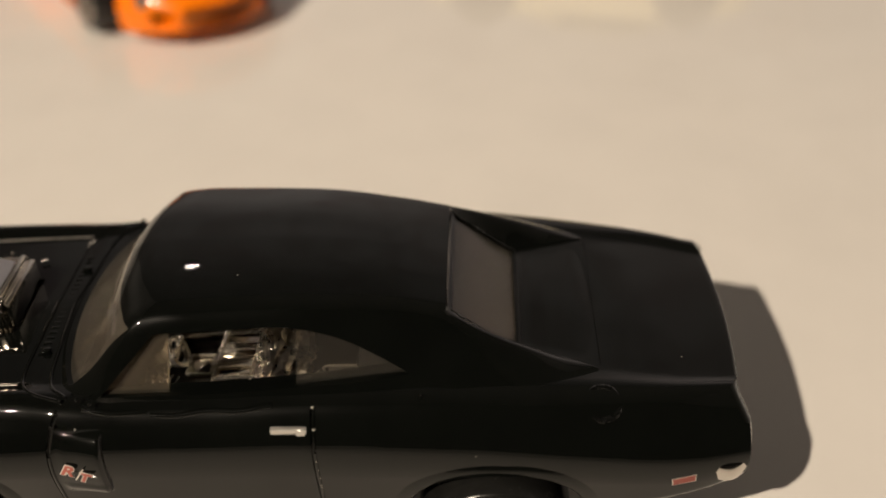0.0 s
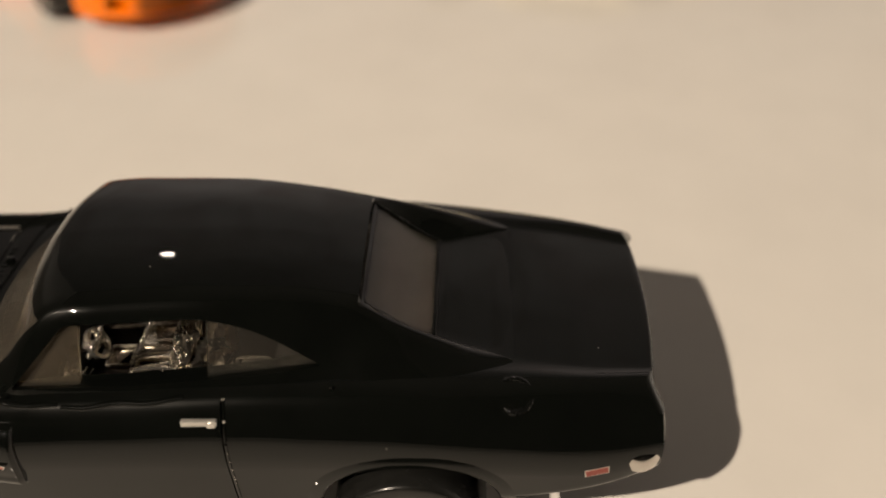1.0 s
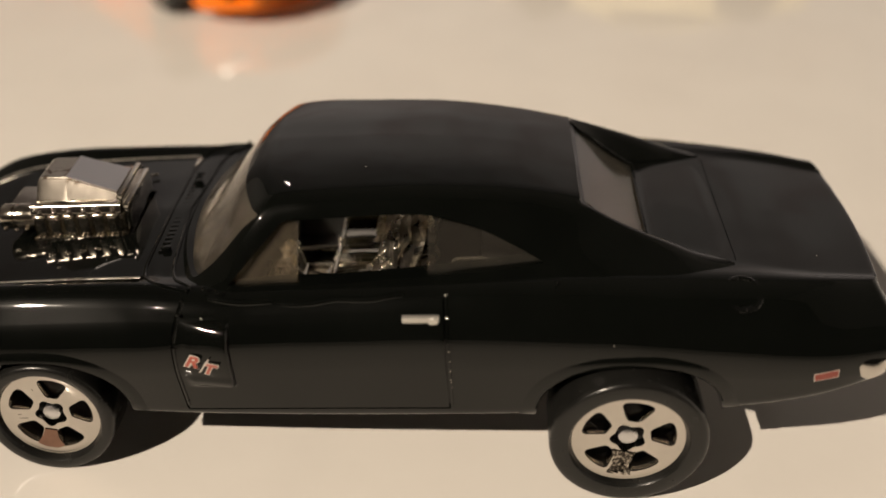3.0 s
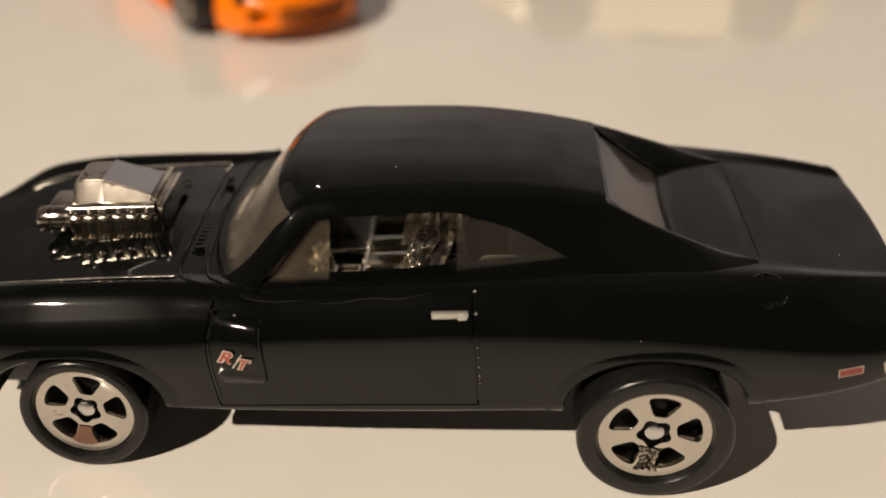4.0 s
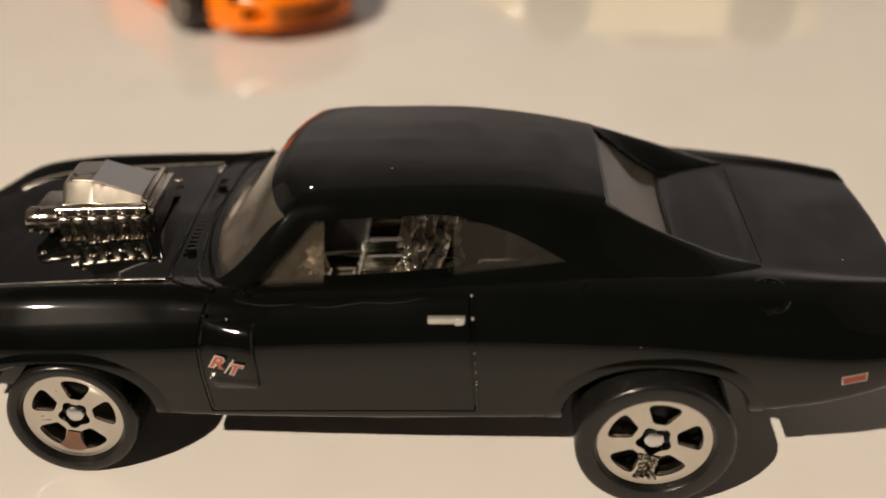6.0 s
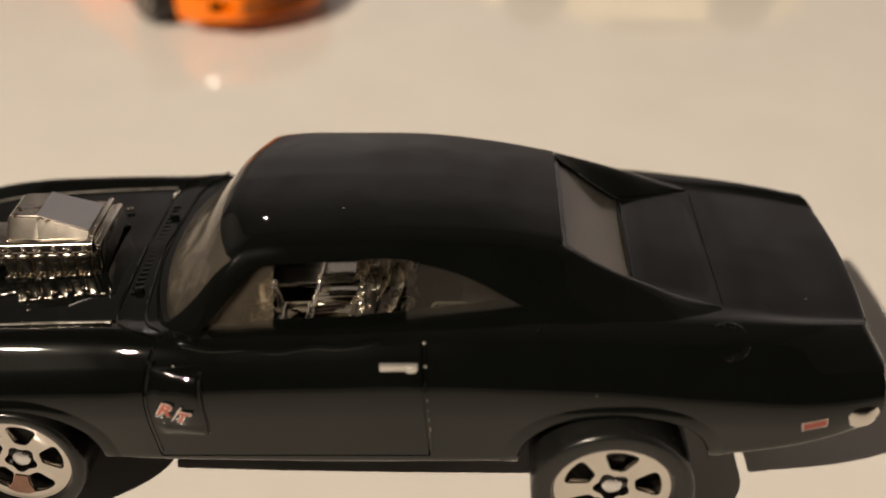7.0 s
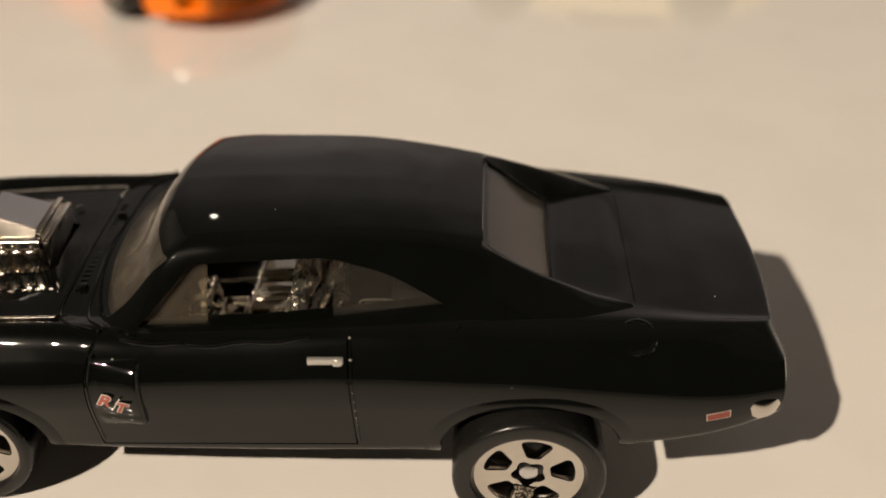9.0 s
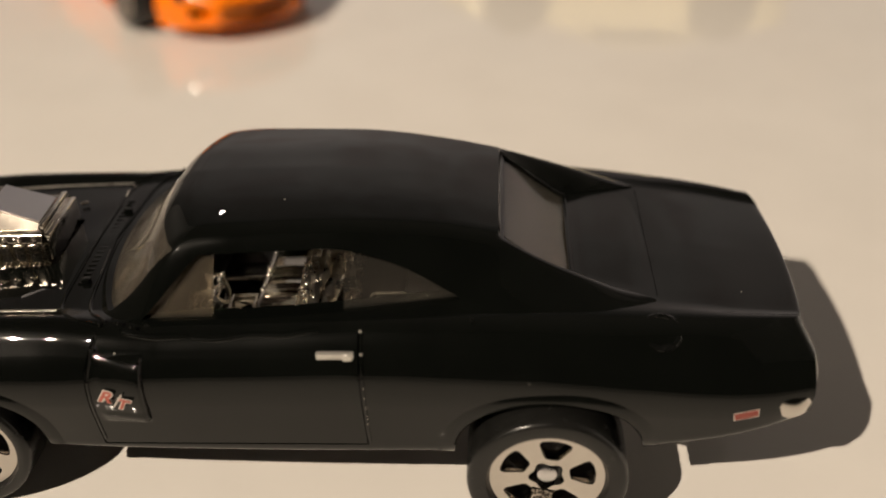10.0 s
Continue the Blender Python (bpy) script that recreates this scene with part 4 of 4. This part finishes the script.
def coupe_ring(x, inset=0.0):
    y, z0, z1 = N_Y(x), N_LOW(x), N_TOP(x)
    half = rounded([(0, z0), (y * 0.96, z0), (y, z0 + (z1 - z0) * 0.5), (y * 0.86, z1 - 0.3), (0, z1)], [0, 0.5, 2.5, 2.5, 0], [2, 8, 6, 5], 5)
    zm = (z0 + z1) / 2
    half = [(p[0] * (1 - inset), zm + (p[1] - zm) * (1 - inset)) for p in half]

    def b(px, py, pz):
        nose = smooth(20, 33, -px)
        return (px + nose * 5.5 * (py / 13) ** 2, py, pz)
    return [b(x, p[0], p[1]) for p in half] + [b(x, -p[0], p[1]) for p in half[-2:0:-1]]


def coupe_car(label, paint, m):
    """A small die-cast coupe with its nose towards -x."""
    coupe = tagged(new("toy_car"), label, "toy car")
    shell = loft([coupe_ring(-34.2, 0.2), coupe_ring(-34.1, 0.06)] + [coupe_ring(x) for x in np.arange(-34, 34, 0.8)] + [coupe_ring(34), coupe_ring(34.4, 0.1)])
    shell = carve(shell, [merged(prism(arch(ax, 5.4, 6.5, 1.0, 24, -2), "y", -18, -8), prism(arch(ax, 5.4, 6.5, 1.0, 24, -2), "y", 8, 18)) for ax in (-17.8, 21)]
                  + [box(-40, -32.4, -5.7, 5.7, 3.4, 6.2, 0.6), box(-40, -27.5, -9.4, -6.8, 3.7, 5.6, 0.3), box(-40, -27.5, 6.8, 9.4, 3.7, 5.6, 0.3)])
    part("body", shell, paint, coupe, sharp=38)
    grille = part("grille", box(-32.7, -30, -5.8, 5.8, 3.3, 6.3, 0.1), MESH_ORANGE, coupe, "dark bumper grille")
    for k in range(4):
        part("grille_bar", box(-33.4, -32, -5.6, 5.6, 3.6 + 0.62 * k, 3.95 + 0.62 * k, 0.06), MESH_ORANGE, grille)
    for sg in (-1, 1):
        part("fog_lamp", box(-29.0, -26.5, sg * 8.1 - 1.5, sg * 8.1 + 1.5, 3.5, 5.8, 0.2), DARK, coupe, "black bumper opening")
        # near-flat lens, tilted so that its glint meets the camera by the tabletop
        lens = lathe([(0, 0)] + [(40 * math.sin(a), 40 * math.cos(a) - 40) for a in np.linspace(0.004, 0.024, 8)] + [(0.99, -0.1), (1.0, -1.6), (0, -1.6)], "y", 36)
        aim = Vector((0, 1, 0)).rotation_difference(Vector((-0.675, sg * 0.717, 0.176))).to_matrix().to_4x4()
        part("headlamp", moved(lens, Matrix.Translation((-28.9, sg * 10.2, 7.1)) @ aim), LENS, coupe, "silver headlamp")
    cab_half = curve((-12, 10.5), (-6, 10.6), (2, 9.6), (14, 9.6), (27, 9.5))
    cab_top = curve((-13, 9.6), (-6, 13), (0, 15.6), (6, 16.4), (14, 15.8), (22, 13.2), (29, 10.4))
    rows = []
    for x in np.arange(-12.5, 28.6, 0.8):
        h, t = cab_half(x), max(cab_top(x), 10.2)
        half = rounded([(h + 1.2, 8.5), (h, 9.8), (h - 0.33 * (t - 9.8), t - 0.4), (0, t)], [0, 0.3, 1.6, 0], [1, 4, 4], 4)
        rows.append([(x, p[0], p[1]) for p in half] + [(x, -p[0], p[1]) for p in half[-2::-1]])
    part("roof", loft(rows), paint, coupe)
    for sg in (-1, 1):
        part("side_window", loft([[(x, sg * (cab_half(x) - 0.33 * (z - 9.8) + d), z) for x, z in ((-6, 10.4), (-0.5, 14.2), (8, 14.8), (17, 13.2), (20, 11))] for d in (0.05, -0.4)]), DARK, coupe, "dark tinted side window")
    part("windscreen", sheet([[(x, y, cab_top(x) + 0.05) for y in (-7.2, -3.5, 0, 3.5, 7.2)] for x in (-10, -6, -3, -1)], 0.3), DARK, coupe, "dark tinted windscreen")
    for ax in (-17.8, 21):
        for sg in (-1, 1):
            w = part("wheel", lathe([(3.4, -4), (4.6, -4), (5, -3.5), (5, -0.6), (4.6, -0.1), (3.8, 0), (3.5, -0.4), (3.4, -4)], "y", 48), RUBBER, coupe, "black rubber wheel with chrome rim")
            spokes = [moved(box(0.6, 3.4, -0.75, -0.15, -0.42, 0.42, 0.12), pose(0, 0, 0, 0, 72 * k, 0)) for k in range(5)]
            part("rim", merged(lathe([(3.0, -0.8), (3.55, -0.8), (3.6, -0.1), (3.2, -0.1), (3.0, -0.8)], "y", 40), lathe([(0, -0.9), (0.9, -0.9), (0.9, -0.05), (0, 0.02)], "y", 20), *spokes), CHROME, w, "chrome spoked rim")
            part("rim_back", lathe([(0, -2), (3.4, -2), (3.4, -1.4), (0, -1.4)], "y", 24), DARK, w)
            w.matrix_basis = pose(ax * MM, sg * 15.0 * MM, 5.7 * MM, 0, 0, 0 if sg > 0 else 180) @ Matrix.Scale(1.14, 4)
    coupe.matrix_basis = m
    return coupe


HEAD = math.degrees(math.atan2(-0.78, 0.62)) - 180
coupe_car("bright orange die-cast sports car on the table", ORANGE, Matrix.Translation(Vector((-18.9, 84.2, 0)) * MM) @ pose(0, 0, 0, 0, 0, HEAD) @ Matrix.Scale(1.06, 4) @ pose(34.2 * MM, 0, 0))
coupe_car("yellow die-cast sports car standing beyond the black one", YELLOW, pose(0.0395, 0.1345, 0, 0, 0, 1))
